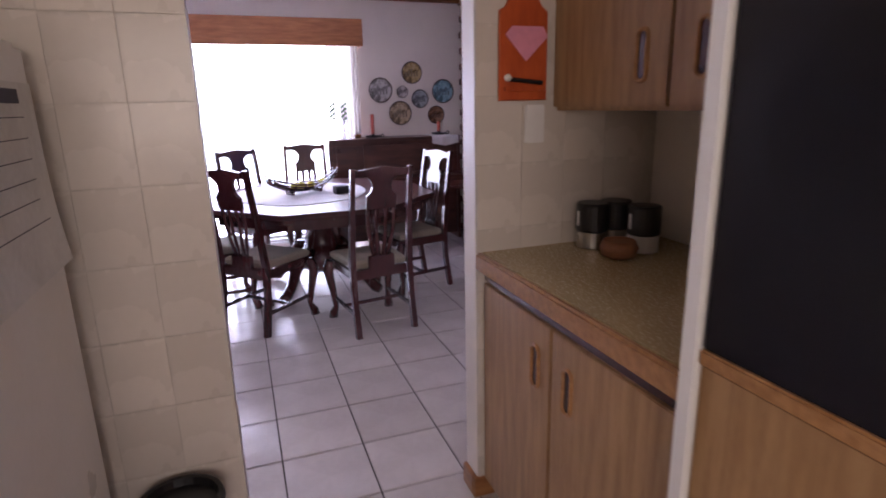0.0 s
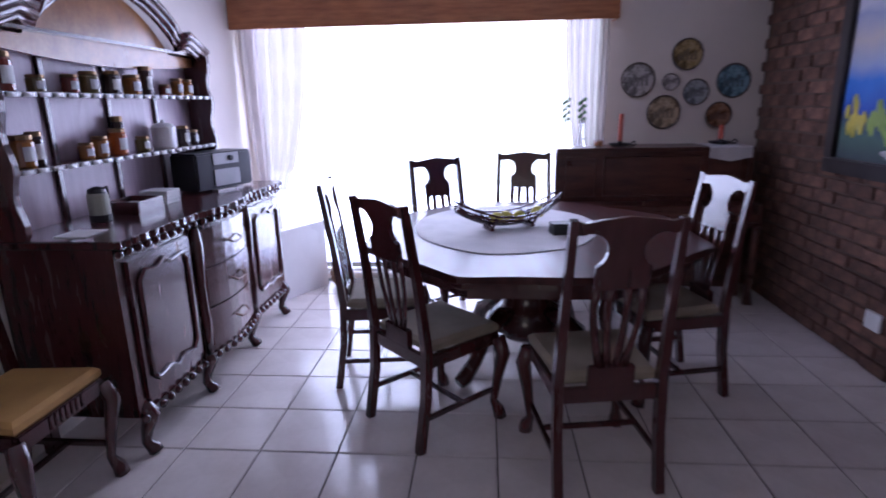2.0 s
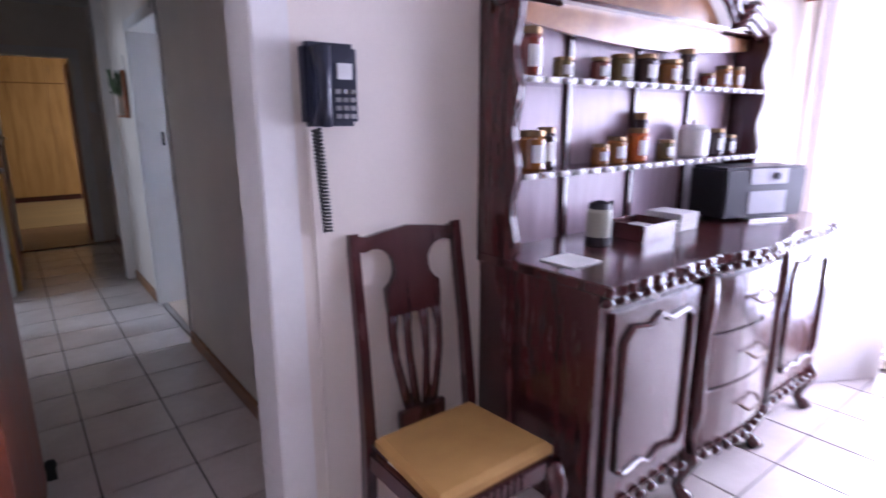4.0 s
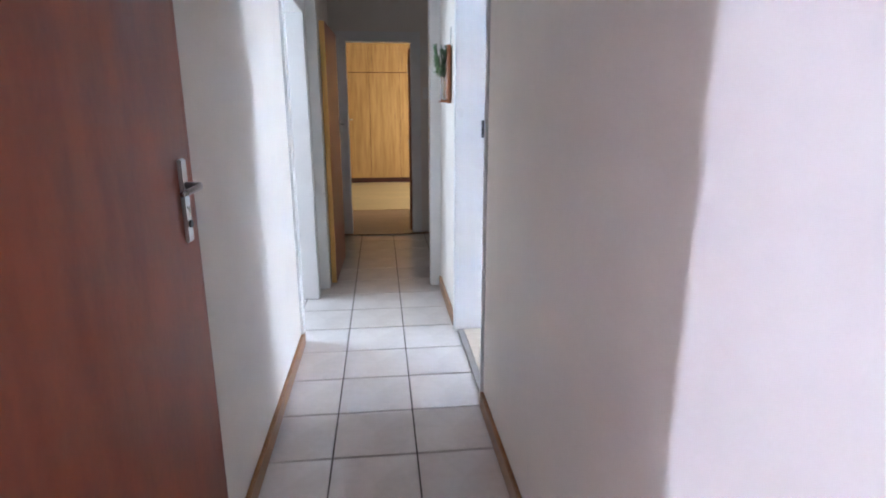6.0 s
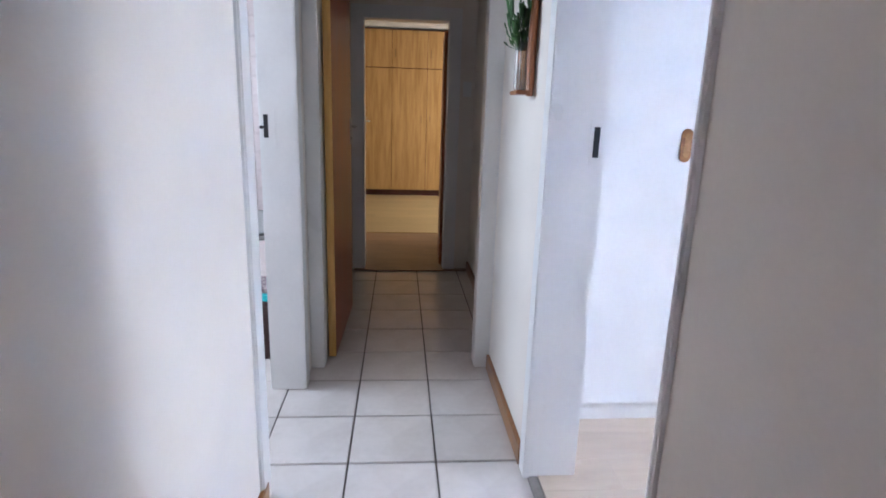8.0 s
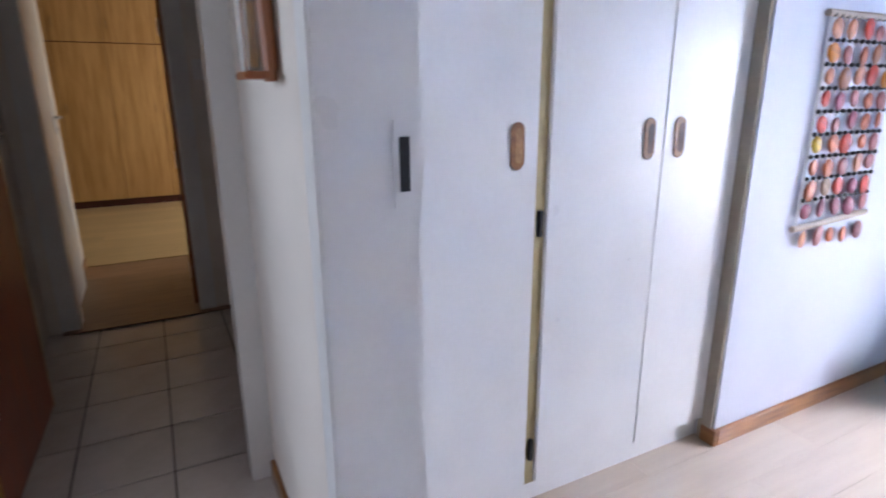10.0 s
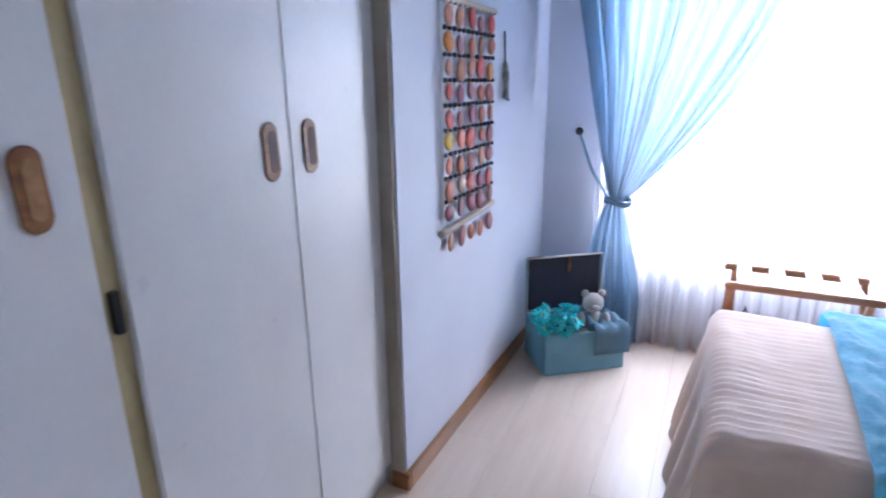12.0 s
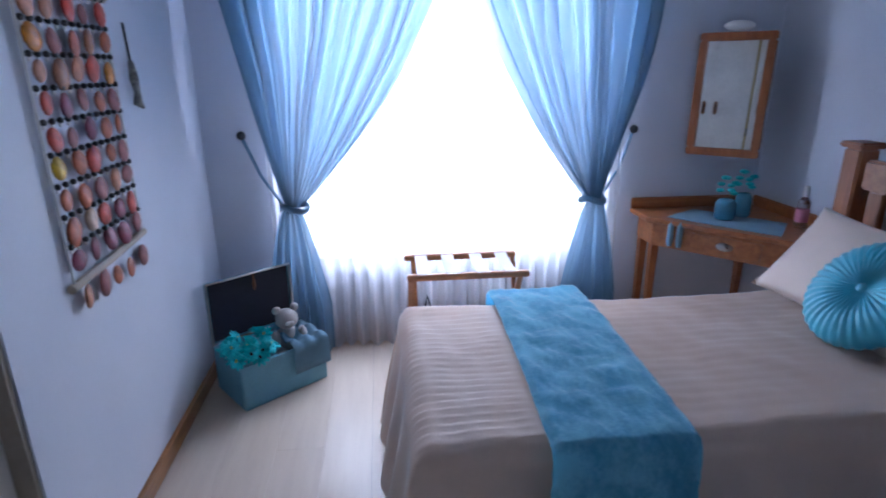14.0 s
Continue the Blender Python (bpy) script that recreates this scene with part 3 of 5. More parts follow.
for k in range(3):
    z0 = 0.25 + k * 0.215
    bm = slab([(front(y) - 0.015, y) for y in (0.65, 1.17)] + [(front(y) + 0.008, y) for y in (1.17, 1.08, 1.0, 0.91, 0.82, 0.73, 0.65)], z0, z0 + 0.205, "z", bevel=0.003)
    dr = part("drawer", bm, DARK, sb)
    h = part("handle", tube([(front(0.91) + 0.012, 0.84, z0 + 0.11), (front(0.91) + 0.04, 0.86, z0 + 0.09), (front(0.91) + 0.042, 0.91, z0 + 0.085), (front(0.91) + 0.04, 0.96, z0 + 0.09), (front(0.91) + 0.012, 0.98, z0 + 0.11)], 0.006, 6), mat("blackened bronze", (0.09, 0.06, 0.045), 0.4, metal=1.0), dr, "dark bronze drop handle")
# plate rack above
for y, s in ((0.0, 1), (L - 0.03, -1)):
    wave = [(0.0, ZT), (0.16, ZT)] + [(0.165 + 0.012 * math.sin(z * 26), z) for z in [ZT + 0.02 + k * 0.04 for k in range(21)]] + [(0.0, 1.8)]
    part("side_panel", slab(wave, y, y + 0.03, "y"), DARKZ, sb)
# Purplish gloss of the window light is put into the boards' pale mauve.
part("back_panel", cube(0.0, 0.012, 0.03, L - 0.03, ZT, 1.78), mat("mauve-brown boards with sheen in the colour", (0.52, 0.42, 0.47), 0.35, (0.42, 0.33, 0.37), 5, (6, 6, 0.8), 0.1), sb, "vertical back boards")
for y in (0.42, 0.84, 1.26):
    part("back_batten", cube(0.012, 0.03, y - 0.015, y + 0.015, ZT, 1.78, 0.003), DARKZ, sb)
for z in (1.255, 1.555):
    sh = part("shelf", cube(0.012, 0.17, 0.03, L - 0.03, z - 0.02, z, 0.003), DARK, sb)
    bits("edge_ornament", cube(0, 0.007, 0, 0.045, 0, 0.018), GLOSS, sh, [(0.171, 0.05 + k * 0.08, z - 0.02) for k in range(20)])
arch = [(0.0, 1.79)] + [(y, 1.79 + (0.27 * math.sin(math.pi * (y - 0.3) / (L - 0.6)) ** 0.8 if 0.3 < y < L - 0.3 else 0)) for y in [k * L / 40 for k in range(41)]] + [(L, 1.79), (L, 1.74)] + [(L - k * L / 24, 1.74 - 0.05 * math.sin(math.pi * k / 24)) for k in range(1, 24)] + [(0, 1.74)]
part("pediment", slab(arch[1:], 0.05, 0.075, "x"), mat("honey burr veneer", (0.36, 0.16, 0.05), 0.3, (0.2, 0.08, 0.025), 8, bump=0.05, coat=0.4), sb, "honey-coloured arched pediment")
crest = [(0.13, -0.04, 1.8), (0.15, 0.1, 1.84), (0.15, 0.2, 1.88), (0.14, 0.3, 1.86)]
crest2 = [(0.14, 0.28 + k * (L - 0.56) / 14, 1.86 + 0.24 * math.sin(math.pi * k / 14) ** 0.8) for k in range(15)]
crest3 = [(x, L - y, z) for x, y, z in crest]
for pts in (crest, crest2, crest3):
    bm = bmesh.new()
    for dz, dx, r in ((0, 0, 0.026), (0.034, 0.016, 0.022), (-0.034, -0.014, 0.018)):
        tube([(x + dx, y, z + dz) for x, y, z in pts], r, 8, bm)
    part("cornice", bm, DARK, sb, "swept moulded cornice", smooth=True)
part("rack_top", cube(0.0, 0.12, 0.0, L, 1.8, 1.815), DARK, sb)


def jar(y, z, r, h, fill, x=0.09, tall_lid=False):
    j = thing("preserve_jar", pose(-0.965 + x, 3.56 + y, z + 0.001), "small glass jar of preserve with a gold lid", "jar", "jars on the sideboard shelves")
    part("body", lathe([(r * 0.93, 0), (r, 0.006), (r, h * 0.78), (r * 0.85, h * 0.86)], 16), fill, j, smooth=False)
    part("lid", lathe([(r * 0.9, h * 0.862), (r * 0.93, h * 0.87), (r * 0.93, h), (r * 0.85, h + 0.002)], 16), BRASS, j)
    lab = [(r * 1.012 * math.cos(a), r * 1.012 * math.sin(a)) for a in [radians(-45 + 15 * k) for k in range(7)]]
    bm = bmesh.new()
    vs = [[bm.verts.new((px, py, zz)) for zz in (h * 0.2, h * 0.65)] for px, py in lab]
    for p0, p1 in zip(vs, vs[1:]):
        bm.faces.new((p0[0], p1[0], p1[1], p0[1]))
    part("paper_label", bm, PAPER, j)
    return j


for y, r, h, c in ((0.1, 0.045, 0.15, 0), (0.27, 0.036, 0.07, 3), (0.47, 0.036, 0.08, 0), (0.6, 0.042, 0.1, 3), (0.76, 0.045, 0.11, 2), (0.93, 0.045, 0.1, 1), (1.06, 0.036, 0.15, 2), (1.24, 0.032, 0.06, 0), (1.38, 0.036, 0.1, 1), (1.5, 0.034, 0.1, 1)):
    jar(y, 1.555, r, h, JAMS[c])
for y, r, h, c in ((0.13, 0.046, 0.13, 1), (0.2, 0.032, 0.14, 2), (0.5, 0.034, 0.075, 1), (0.6, 0.038, 0.1, 1), (0.74, 0.044, 0.13, 4), (0.95, 0.038, 0.08, 3), (1.38, 0.036, 0.12, 2), (1.5, 0.032, 0.09, 2)):
    jar(y, 1.255, r, h, JAMS[c])
jar(0.8, 1.255, 0.03, 0.19, JAMS[2], 0.06)
pot = thing("lidded_pot", pose(-0.87, 3.56 + 1.16, 1.256), "cream ceramic lidded pot on the shelf", "pot")
part("body", lathe([(0.06, 0), (0.066, 0.01), (0.066, 0.12), (0.06, 0.125)], 20), GLOSS, pot)
part("lid", lathe([(0.062, 0.126), (0.05, 0.14), (0.015, 0.145), (0.012, 0.16), (0.001, 0.165)], 20), GLOSS, pot)
tin = thing("flask", pose(-0.77, 3.58 + 0.36, ZT + 0.001), "pale green enamel flask with a dark lid and handle", "flask")
part("body", lathe([(0.043, 0), (0.045, 0.01), (0.045, 0.12), (0.04, 0.13)], 18), mat("sage enamel", (0.45, 0.46, 0.36), 0.4), tin)
part("band", lathe([(0.046, 0.0), (0.047, 0.002), (0.047, 0.03), (0.046, 0.032)], 18), BLACK, tin)
part("lid", lathe([(0.041, 0.131), (0.036, 0.15), (0.01, 0.16)], 18), BLACK, tin)
part("handle", tube([(0.0, 0.04, 0.14), (0, 0.07, 0.15), (0, 0.075, 0.1), (0, 0.045, 0.05)], 0.007, 6), BLACK, tin)
bk = thing("wooden_tray", pose(-0.77, 3.58 + 0.62, ZT + 0.001), "shallow wooden letter tray of papers", "tray")
part("tray", cube(-0.09, 0.09, -0.11, 0.11, 0, 0.008), DARK, bk)
for a in ((-0.09, 0.09, -0.11, -0.1), (-0.09, 0.09, 0.1, 0.11), (0.082, 0.09, -0.1, 0.1), (-0.09, -0.082, -0.1, 0.1)):
    part("tray_side", cube(*a, 0.008, 0.06, 0.002), DARK, bk)
part("papers", cube(-0.07, 0.07, -0.085, 0.085, 0.009, 0.035, 0.003), PAPER, bk)
bk2 = thing("paper_stack", pose(-0.78, 3.58 + 0.86, ZT + 0.001), "white stack of papers on the sideboard", "papers")
for k in range(4):
    part("sheet_pack", cube(-0.08, 0.08, -0.07 + 0.004 * k, 0.07 + 0.004 * (k % 2), k * 0.018, k * 0.018 + 0.016, 0.002), PAPER, bk2)
tagged(part("letter", cube(-0.74, -0.6, 3.6, 3.74, ZT + 0.001, ZT + 0.005), PAPER), "white letter lying on the polished sideboard top", "paper")
rd = thing("stereo", pose(-0.72, 3.58 + 1.38, ZT + 0.001, rz=-20), "black stereo with silver front panels on the sideboard", "stereo")
SILVER = mat("silver plastic", (0.5, 0.5, 0.52), 0.35, bump=0.03)
part("body", cube(-0.12, 0.1, -0.22, 0.24, 0.012, 0.235, 0.012), BLACK, rd)
part("display_panel", cube(0.101, 0.107, -0.09, 0.12, 0.16, 0.228, 0.002), SILVER, rd)
part("cassette_door", cube(0.101, 0.107, -0.09, 0.12, 0.03, 0.13, 0.002), SILVER, rd)
part("knob", lathe([(0.016, 0), (0.016, 0.012), (0.013, 0.014)], 14), BLACK, rd).matrix_basis = pose(0.107, 0.05, 0.195, ry=90)
part("base_strip", cube(0.08, 0.13, -0.1, 0.12, 0.0, 0.011, 0.002), STEEL, rd)
wb = thing("wooden_cask", pose(-0.78, 3.58 + 1.63, ZT + 0.001), "small brown wooden box at the sideboard's end", "box")
part("body", cube(-0.05, 0.05, -0.03, 0.03, 0, 0.12, 0.006), PINEZ, wb)
part("lid", cube(-0.052, 0.052, -0.032, 0.032, 0.121, 0.14, 0.004), PINEZ, wb)

# ---- wall telephone ----
ph = thing("wall_telephone", pose(-0.968, 2.985, 1.512), "dark blue wall telephone with hanging coiled cord", "telephone")
BLUEP = mat("dark blue plastic", (0.012, 0.016, 0.035), 0.35, bump=0.05)
part("body", cube(0, 0.05, -0.075, 0.075, -0.105, 0.105, 0.012), BLUEP, ph)
part("handset", tube([(0.062, -0.04, -0.1), (0.075, -0.04, -0.05), (0.078, -0.04, 0.02), (0.065, -0.04, 0.09)], [0.026, 0.018, 0.018, 0.026], 8), BLUEP, ph, smooth=True)
part("label_card", cube(0.05, 0.053, 0.012, 0.055, 0.015, 0.055), PAPER, ph)
for r in range(4):
    for q in range(3):
        part("key", cube(0.05, 0.054, 0.005 + q * 0.021, 0.02 + q * 0.021, -0.085 + r * 0.021, -0.073 + r * 0.021, 0.001), STEEL, ph)
coil = [(0.03 + 0.012 * math.cos(k * 0.9), -0.045 + 0.02 * (k / 200) + 0.012 * math.sin(k * 0.9), -0.11 - 0.28 * k / 200) for k in range(201)]
part("cord", tube(coil, 0.0035, 5), BLACK, ph, smooth=True)
tagged(part("telephone_cable", tube([(-0.966, 2.93, 1.4), (-0.966, 2.935, 0.9), (-0.966, 2.93, 0.3), (-0.966, 2.945, 0.02)], 0.004, 6), WALL), "thin painted cable running down the wall", "cable")

# ---- window: frame, low wall, pelmet, lace curtains ----
win = fixed(thing("window_1", Matrix(), "", ""))
for x in (-0.9, 1.91):
    part("window_frame", cube(x, x + 0.04, 6.2, 6.25, 0.04, 2.3, 0.004), GLOSS, win)
for z in (0.041, 2.26):
    part("window_frame", cube(-0.86, 1.91, 6.201, 6.249, z, z + 0.04, 0.004), GLOSS, win)
part("sill", cube(-0.899, 1.949, 6.151, 6.199, 0.041, 0.055, 0.004), GLOSS, win)
g = part("pane", cube(-0.859, 1.909, 6.222, 6.228, 0.082, 2.258), GLASS, win)
g.visible_shadow = False
fixed(part("backdrop", cube(-6.5, 5.5, 9.6, 9.7, -1.5, 5.5), OUT))
d = Vector((0.26, 0.5, 0)).normalized()
n_ = Vector((-d.y, d.x, 0))
p0, p1 = Vector((-0.66, 5.38, 0)), Vector((-0.33, 5.98, 0))
bm = slab([tuple(p.xy) for p in (p0, p1, p1 + n_ * 0.06, p0 + n_ * 0.06)], 0, 0.56, "z", bevel=0.006)
lowp = tagged(part("low_panel", bm, GLOSS), "low white painted panel standing beside the sideboard under the window", "panel")
pel = thing("pelmet", pose(-0.965, 5.96, 2.06), "orange-brown varnished wooden curtain pelmet", "pelmet")
part("board", cube(0, 2.95, 0, 0.022, 0, 0.26, 0.004), PINE, pel)
part("end_board", cube(2.928, 2.95, 0.023, 0.19, 0, 0.26, 0.004), PINE, pel)
part("top_board", cube(0, 2.927, 0.023, 0.19, 0.238, 0.26), PINE, pel)


def lace(name, x0, x1, tie, side):
    def fn(u, v):
        z = 2.25 - v * 1.45
        pinch = 0.55 * (v ** 2.2)
        xc = tie
        x = x0 + (x1 - x0) * u
        x = x + (xc - x) * pinch * (1 if v < 0.9 else 1.1)
        return (x, 6.02 + 0.03 * math.sin(u * 34 + v * 2) * (1 - 0.4 * v), z)
    return tagged(part(name, sheet(fn, 70, 30), LACE, smooth=True), "gathered white lace curtain drawn to the " + side, "curtain")


lace("lace_curtain", -0.93, -0.38, -0.8, "window's side and tied low")
lace("lace_curtain", 1.6, 1.93, 1.9, "window's far side")
tail = part("curtain_tail", sheet(lambda u, v: (-0.87 + 0.16 * u + 0.05 * v * u, 6.02 + 0.02 * math.sin(u * 25), 0.8 - 0.75 * v), 20, 8), LACE, smooth=True)
tagged(tail, "hanging end of a lace curtain below its tie", "curtain")

# ---- piano with candles and vases ----
pn = thing("piano", pose(1.53, 5.5, 0) @ Matrix.Scale(0.976, 4, (0, 0, 1)), "dark brown upright piano with closed lid against the wall", "piano")
W = 1.42
part("upper_case", cube(0.03, W - 0.03, 0.27, 0.6, 0.62, 1.14, 0.004), PIANO, pn)
part("top_board", cube(0, W, 0.23, 0.62, 1.142, 1.17, 0.006), PIANO, pn)
for x in (0, W - 0.03):
    part("side_panel", cube(x, x + 0.03, 0.25, 0.62, 0, 1.14, 0.004), PIANO, pn)
    part("cheek", cube(x, x + 0.03, 0.02, 0.249, 0.6, 0.78, 0.012), PIANO, pn)
    part("front_leg", tube([(x + 0.015, 0.07, 0.6), (x + 0.015, 0.06, 0.4), (x + 0.015, 0.08, 0.1), (x + 0.015, 0.06, 0)], [0.035, 0.03, 0.024, 0.035], 8), PIANO, pn, smooth=True)
part("key_bed", cube(0.031, W - 0.031, 0.03, 0.26, 0.6, 0.64, 0.004), PIANO, pn)
part("key_lid", slab([(0.04, 0.641), (0.04, 0.7), (0.12, 0.75), (0.268, 0.76), (0.268, 0.641)], 0.032, W - 0.032, "x"), PIANO, pn)
part("lower_panel", cube(0.03, W - 0.03, 0.3, 0.33, 0.06, 0.6, 0.004), PIANO, pn)
for x0, x1 in ((0.08, 0.3), (0.36, 1.06), (1.12, 1.34)):
    part("panel_moulding", tube([(x0, 0.266, 0.8), (x1, 0.266, 0.8), (x1, 0.266, 1.1), (x0, 0.266, 1.1), (x0, 0.266, 0.8)], 0.008, 4), PIANO, pn)
PZ = 1.143


def candle(x, y, z, h, wax, label):
    c = thing("candle_holder", pose(x, y, z), label, "candle holder")
    part("dish", lathe([(0.05, 0), (0.075, 0.006), (0.085, 0.02), (0.078, 0.02), (0.05, 0.01), (0.018, 0.012), (0.02, 0.035)], 20), BLACK, c)
    part("candle", lathe([(0.018, 0.036), (0.018, 0.036 + h), (0.012, 0.04 + h)], 14), wax, c)
    part("finger_loop", tube([(0.08, 0, 0.015), (0.11, 0, 0.035), (0.125, 0, 0.015), (0.105, 0, 0.0), (0.08, 0, 0.012)], 0.006, 6), BLACK, c)


candle(2.03, 5.93, PZ, 0.2, CANDLE, "black chamberstick with a tall red candle on the piano")
candle(2.77, 5.93, PZ + 0.006, 0.1, CANDLE, "black dish with a short red candle on the piano")
sm = thing("votive_candle", pose(1.87, 5.93, PZ), "short orange candle in a glass on the piano", "candle")
part("glass", lathe([(0.028, 0), (0.034, 0.01), (0.036, 0.05), (0.033, 0.05)], 16), GLASS, sm)
part("wax", lathe([(0.03, 0.004), (0.032, 0.04)], 16), WAXO, sm)
for x, y in ((1.62, 5.97), (1.73, 5.9)):
    v = thing("bud_vase", pose(x, y, PZ), "slim clear glass vase with dark sprigs", "vase", "vases on the piano")
    part("glass", lathe([(0.03, 0), (0.034, 0.01), (0.02, 0.06), (0.016, 0.16), (0.022, 0.19)], 14), GLASS, v, smooth=True)
    part("stem", tube([(0, 0, 0.15), (0.01, 0, 0.27), (0.0, 0.01, 0.34)], 0.004, 5), BLACK, v)
    bm = bmesh.new()
    for k in range(11):
        ball(0.012, (0.022 * math.sin(k * 2.1), 0.022 * math.cos(k * 2.1), 0.19 + 0.016 * k), (1.2, 0.8, 1.2), 6, bm)
    part("flowers", bm, GREEN, v)
tagged(part("piano_runner", sheet(lambda u, v: (2.62 + 0.3 * u, 5.728 - 0.008 - 0.004 * math.sin(u * 20) if v > 0.6 else 5.72 + 0.33 * (0.6 - v) / 0.6, PZ + 0.004 if v < 0.6 else PZ + 0.004 - (0.11 - 0.06 * abs(u - 0.5)) * (v - 0.6) / 0.4), 24, 14), CLOTH), "white lace runner draped over the piano's edge", "runner")

# ---- painted wall plates ----
for k, (x, z, r, col) in enumerate(((2.54, 1.852, 0.118, (0.42, 0.3, 0.13)), (2.181, 1.672, 0.132, (0.5, 0.47, 0.45)), (2.898, 1.652, 0.13, (0.25, 0.42, 0.5)), (2.393, 1.427, 0.13, (0.52, 0.4, 0.26)), (2.427, 1.651, 0.064, (0.5, 0.45, 0.42)), (2.626, 1.574, 0.1, (0.4, 0.42, 0.42)), (2.811, 1.398, 0.1, (0.36, 0.2, 0.12)))):
    pl = thing("wall_plate", pose(x + 0.005, 6.148, z - 0.042, rx=90), "round painted decorative plate hung on the wall", "plate", "painted plates on the wall")
    part("rim", lathe([(r * 0.7, 0.0), (r * 0.97, 0.012), (r, 0.02), (r * 0.97, 0.022), (r * 0.9, 0.014)], 32), mat("plate rim", (0.12, 0.09, 0.07), 0.3), pl, "dark glazed rim")
    part("face", lathe([(r * 0.91, 0.014), (r * 0.89, 0.0165), (r * 0.4, 0.0145), (0.001, 0.0145)], 32), mat("painted glaze", col, 0.25, tuple(c * 0.3 for c in col), 16, bump=0.02, contrast=0.18), pl, "painted scene in muted colours")
    if k != 4:
        bm = bmesh.new()
        for q in range(5):
            a = -0.5 + q * 0.25
            cube(r * a - r * 0.08, r * a + r * 0.08, -r * 0.35, r * (0.05 + 0.3 * ((q * 7 + k) % 3) / 2), 0.0155, 0.0175, bm=bm)
        part("painted_motif", bm, mat("plate motif", tuple(c * 0.45 for c in col), 0.3, bump=0.0), pl)

# ---- seascape painting on the brick wall ----
pt = thing("painting", pose(3.096, 5.11, 1.04), "framed seascape painting with blue water and yellow flowers", "painting")
PWD, PHT = 1.0, 1.1
for a in ((-PWD, 0, 0, 0.09), (-PWD, 0, PHT - 0.09, PHT), (-0.09, 0, 0.09, PHT - 0.09), (-PWD, -PWD + 0.09, 0.09, PHT - 0.09)):
    part("frame_bar", cube(-0.045, 0, a[0], a[1], a[2], a[3], 0.008), mat("black frame", (0.02, 0.012, 0.012), 0.35), pt, "black wooden frame")
OIL = mat("oil painted seascape", (0.5, 0.5, 0.6), 0.55, bump=0.5, fine=40)
n, ln = OIL.node_tree.nodes, OIL.node_tree.links
tco, sep, wob, add, rmp = n.new("ShaderNodeTexCoord"), n.new("ShaderNodeSeparateXYZ"), n.new("ShaderNodeTexNoise"), n.new("ShaderNodeMath"), n.new("ShaderNodeValToRGB")
add.operation = "MULTIPLY_ADD"
wob.inputs["Scale"].default_value, wob.inputs["Detail"].default_value = 5, 5
ln.new(tco.outputs["Object"], wob.inputs["Vector"]), ln.new(tco.outputs["Object"], sep.inputs[0])
ln.new(wob.outputs["Fac"], add.inputs[0]), ln.new(sep.outputs["Z"], add.inputs[2]), ln.new(add.outputs[0], rmp.inputs["Fac"])
add.inputs[1].default_value = 0.16
tones = ((0.16, (0.03, 0.045, 0.05)), (0.3, (0.06, 0.13, 0.1)), (0.4, (0.03, 0.06, 0.14)), (0.45, (0.01, 0.07, 0.42)), (0.58, (0.02, 0.16, 0.6)), (0.68, (0.3, 0.35, 0.55)), (0.82, (0.5, 0.44, 0.42)), (0.95, (0.3, 0.32, 0.48)), (1.0, (0.5, 0.5, 0.56)))
while len(rmp.color_ramp.elements) < len(tones):
    rmp.color_ramp.elements.new(0.5)
for e, (p, col) in zip(rmp.color_ramp.elements, tones):
    e.position, e.color = p, (*col, 1)
ln.new(rmp.outputs["Color"], n["Principled BSDF"].inputs["Base Color"])
part("canvas", cube(-0.02, -0.005, -PWD + 0.091, -0.091, 0.09, PHT - 0.09), OIL, pt, "painted sea, sky and shore")
for nm, y0, wd, m in (("yellow_flowers", -0.2, 0.12, FRUIT), ("green_flowers", -0.42, 0.13, mat("lime paint", (0.3, 0.42, 0.08), 0.6)), ("orange_flowers", -0.62, 0.14, mat("orange paint", (0.6, 0.25, 0.06), 0.6)), ("pale_path", -0.66, 0.2, mat("pale path paint", (0.5, 0.48, 0.5), 0.6))):
    bm = bmesh.new()
    for k in range(26):
        low = nm == "pale_path"
        y, z = random.gauss(0, wd * 0.35), random.gauss(0, 0.035)
        ball(0.016 + 0.014 * random.random(), (-0.0205, y0 + y, (0.2 + y * -0.2 if low else 0.32) + z), (0.12, 1.6 if low else 0.9, 0.6 if low else 1.5), 6, bm)
    part(nm, bm, m, pt, smooth=True)
sk = thing("wall_socket", pose(3.085, 4.5, 0.3), "white wall socket low on the brick wall", "socket")
part("plate", cube(0, 0.02, -0.06, 0.06, -0.05, 0.05, 0.004), GLOSS, sk)
part("switch", cube(-0.004, 0, 0.02, 0.04, 0.01, 0.035, 0.001), GLOSS, sk)
vs = thing("clay_vase", pose(-0.2, 5.95, 0), "brown clay vase on the tiled floor", "vase")
part("body", lathe([(0.05, 0), (0.09, 0.06), (0.1, 0.13), (0.06, 0.22), (0.035, 0.28), (0.045, 0.32)], 20), CLAY, vs, smooth=True)
# ---- kitchen ----
fr = thing("fridge", pose(-0.43, 0.82, 0), "white refrigerator with rounded edges beside the tiled pier", "fridge")
part("body", cube(0, 0.66, 0.05, 0.82, 0.03, 1.62, 0.015), GLOSS, fr)
part("door", cube(0.005, 0.655, 0, 0.046, 0.04, 1.6, 0.012), GLOSS, fr)
for x in (0.06, 0.6):
    part("foot", lathe([(0.02, 0), (0.02, 0.03)], 10, (x, 0.1, 0)), BLACK, fr)
    part("foot", lathe([(0.02, 0), (0.02, 0.03)], 10, (x, 0.72, 0)), BLACK, fr)
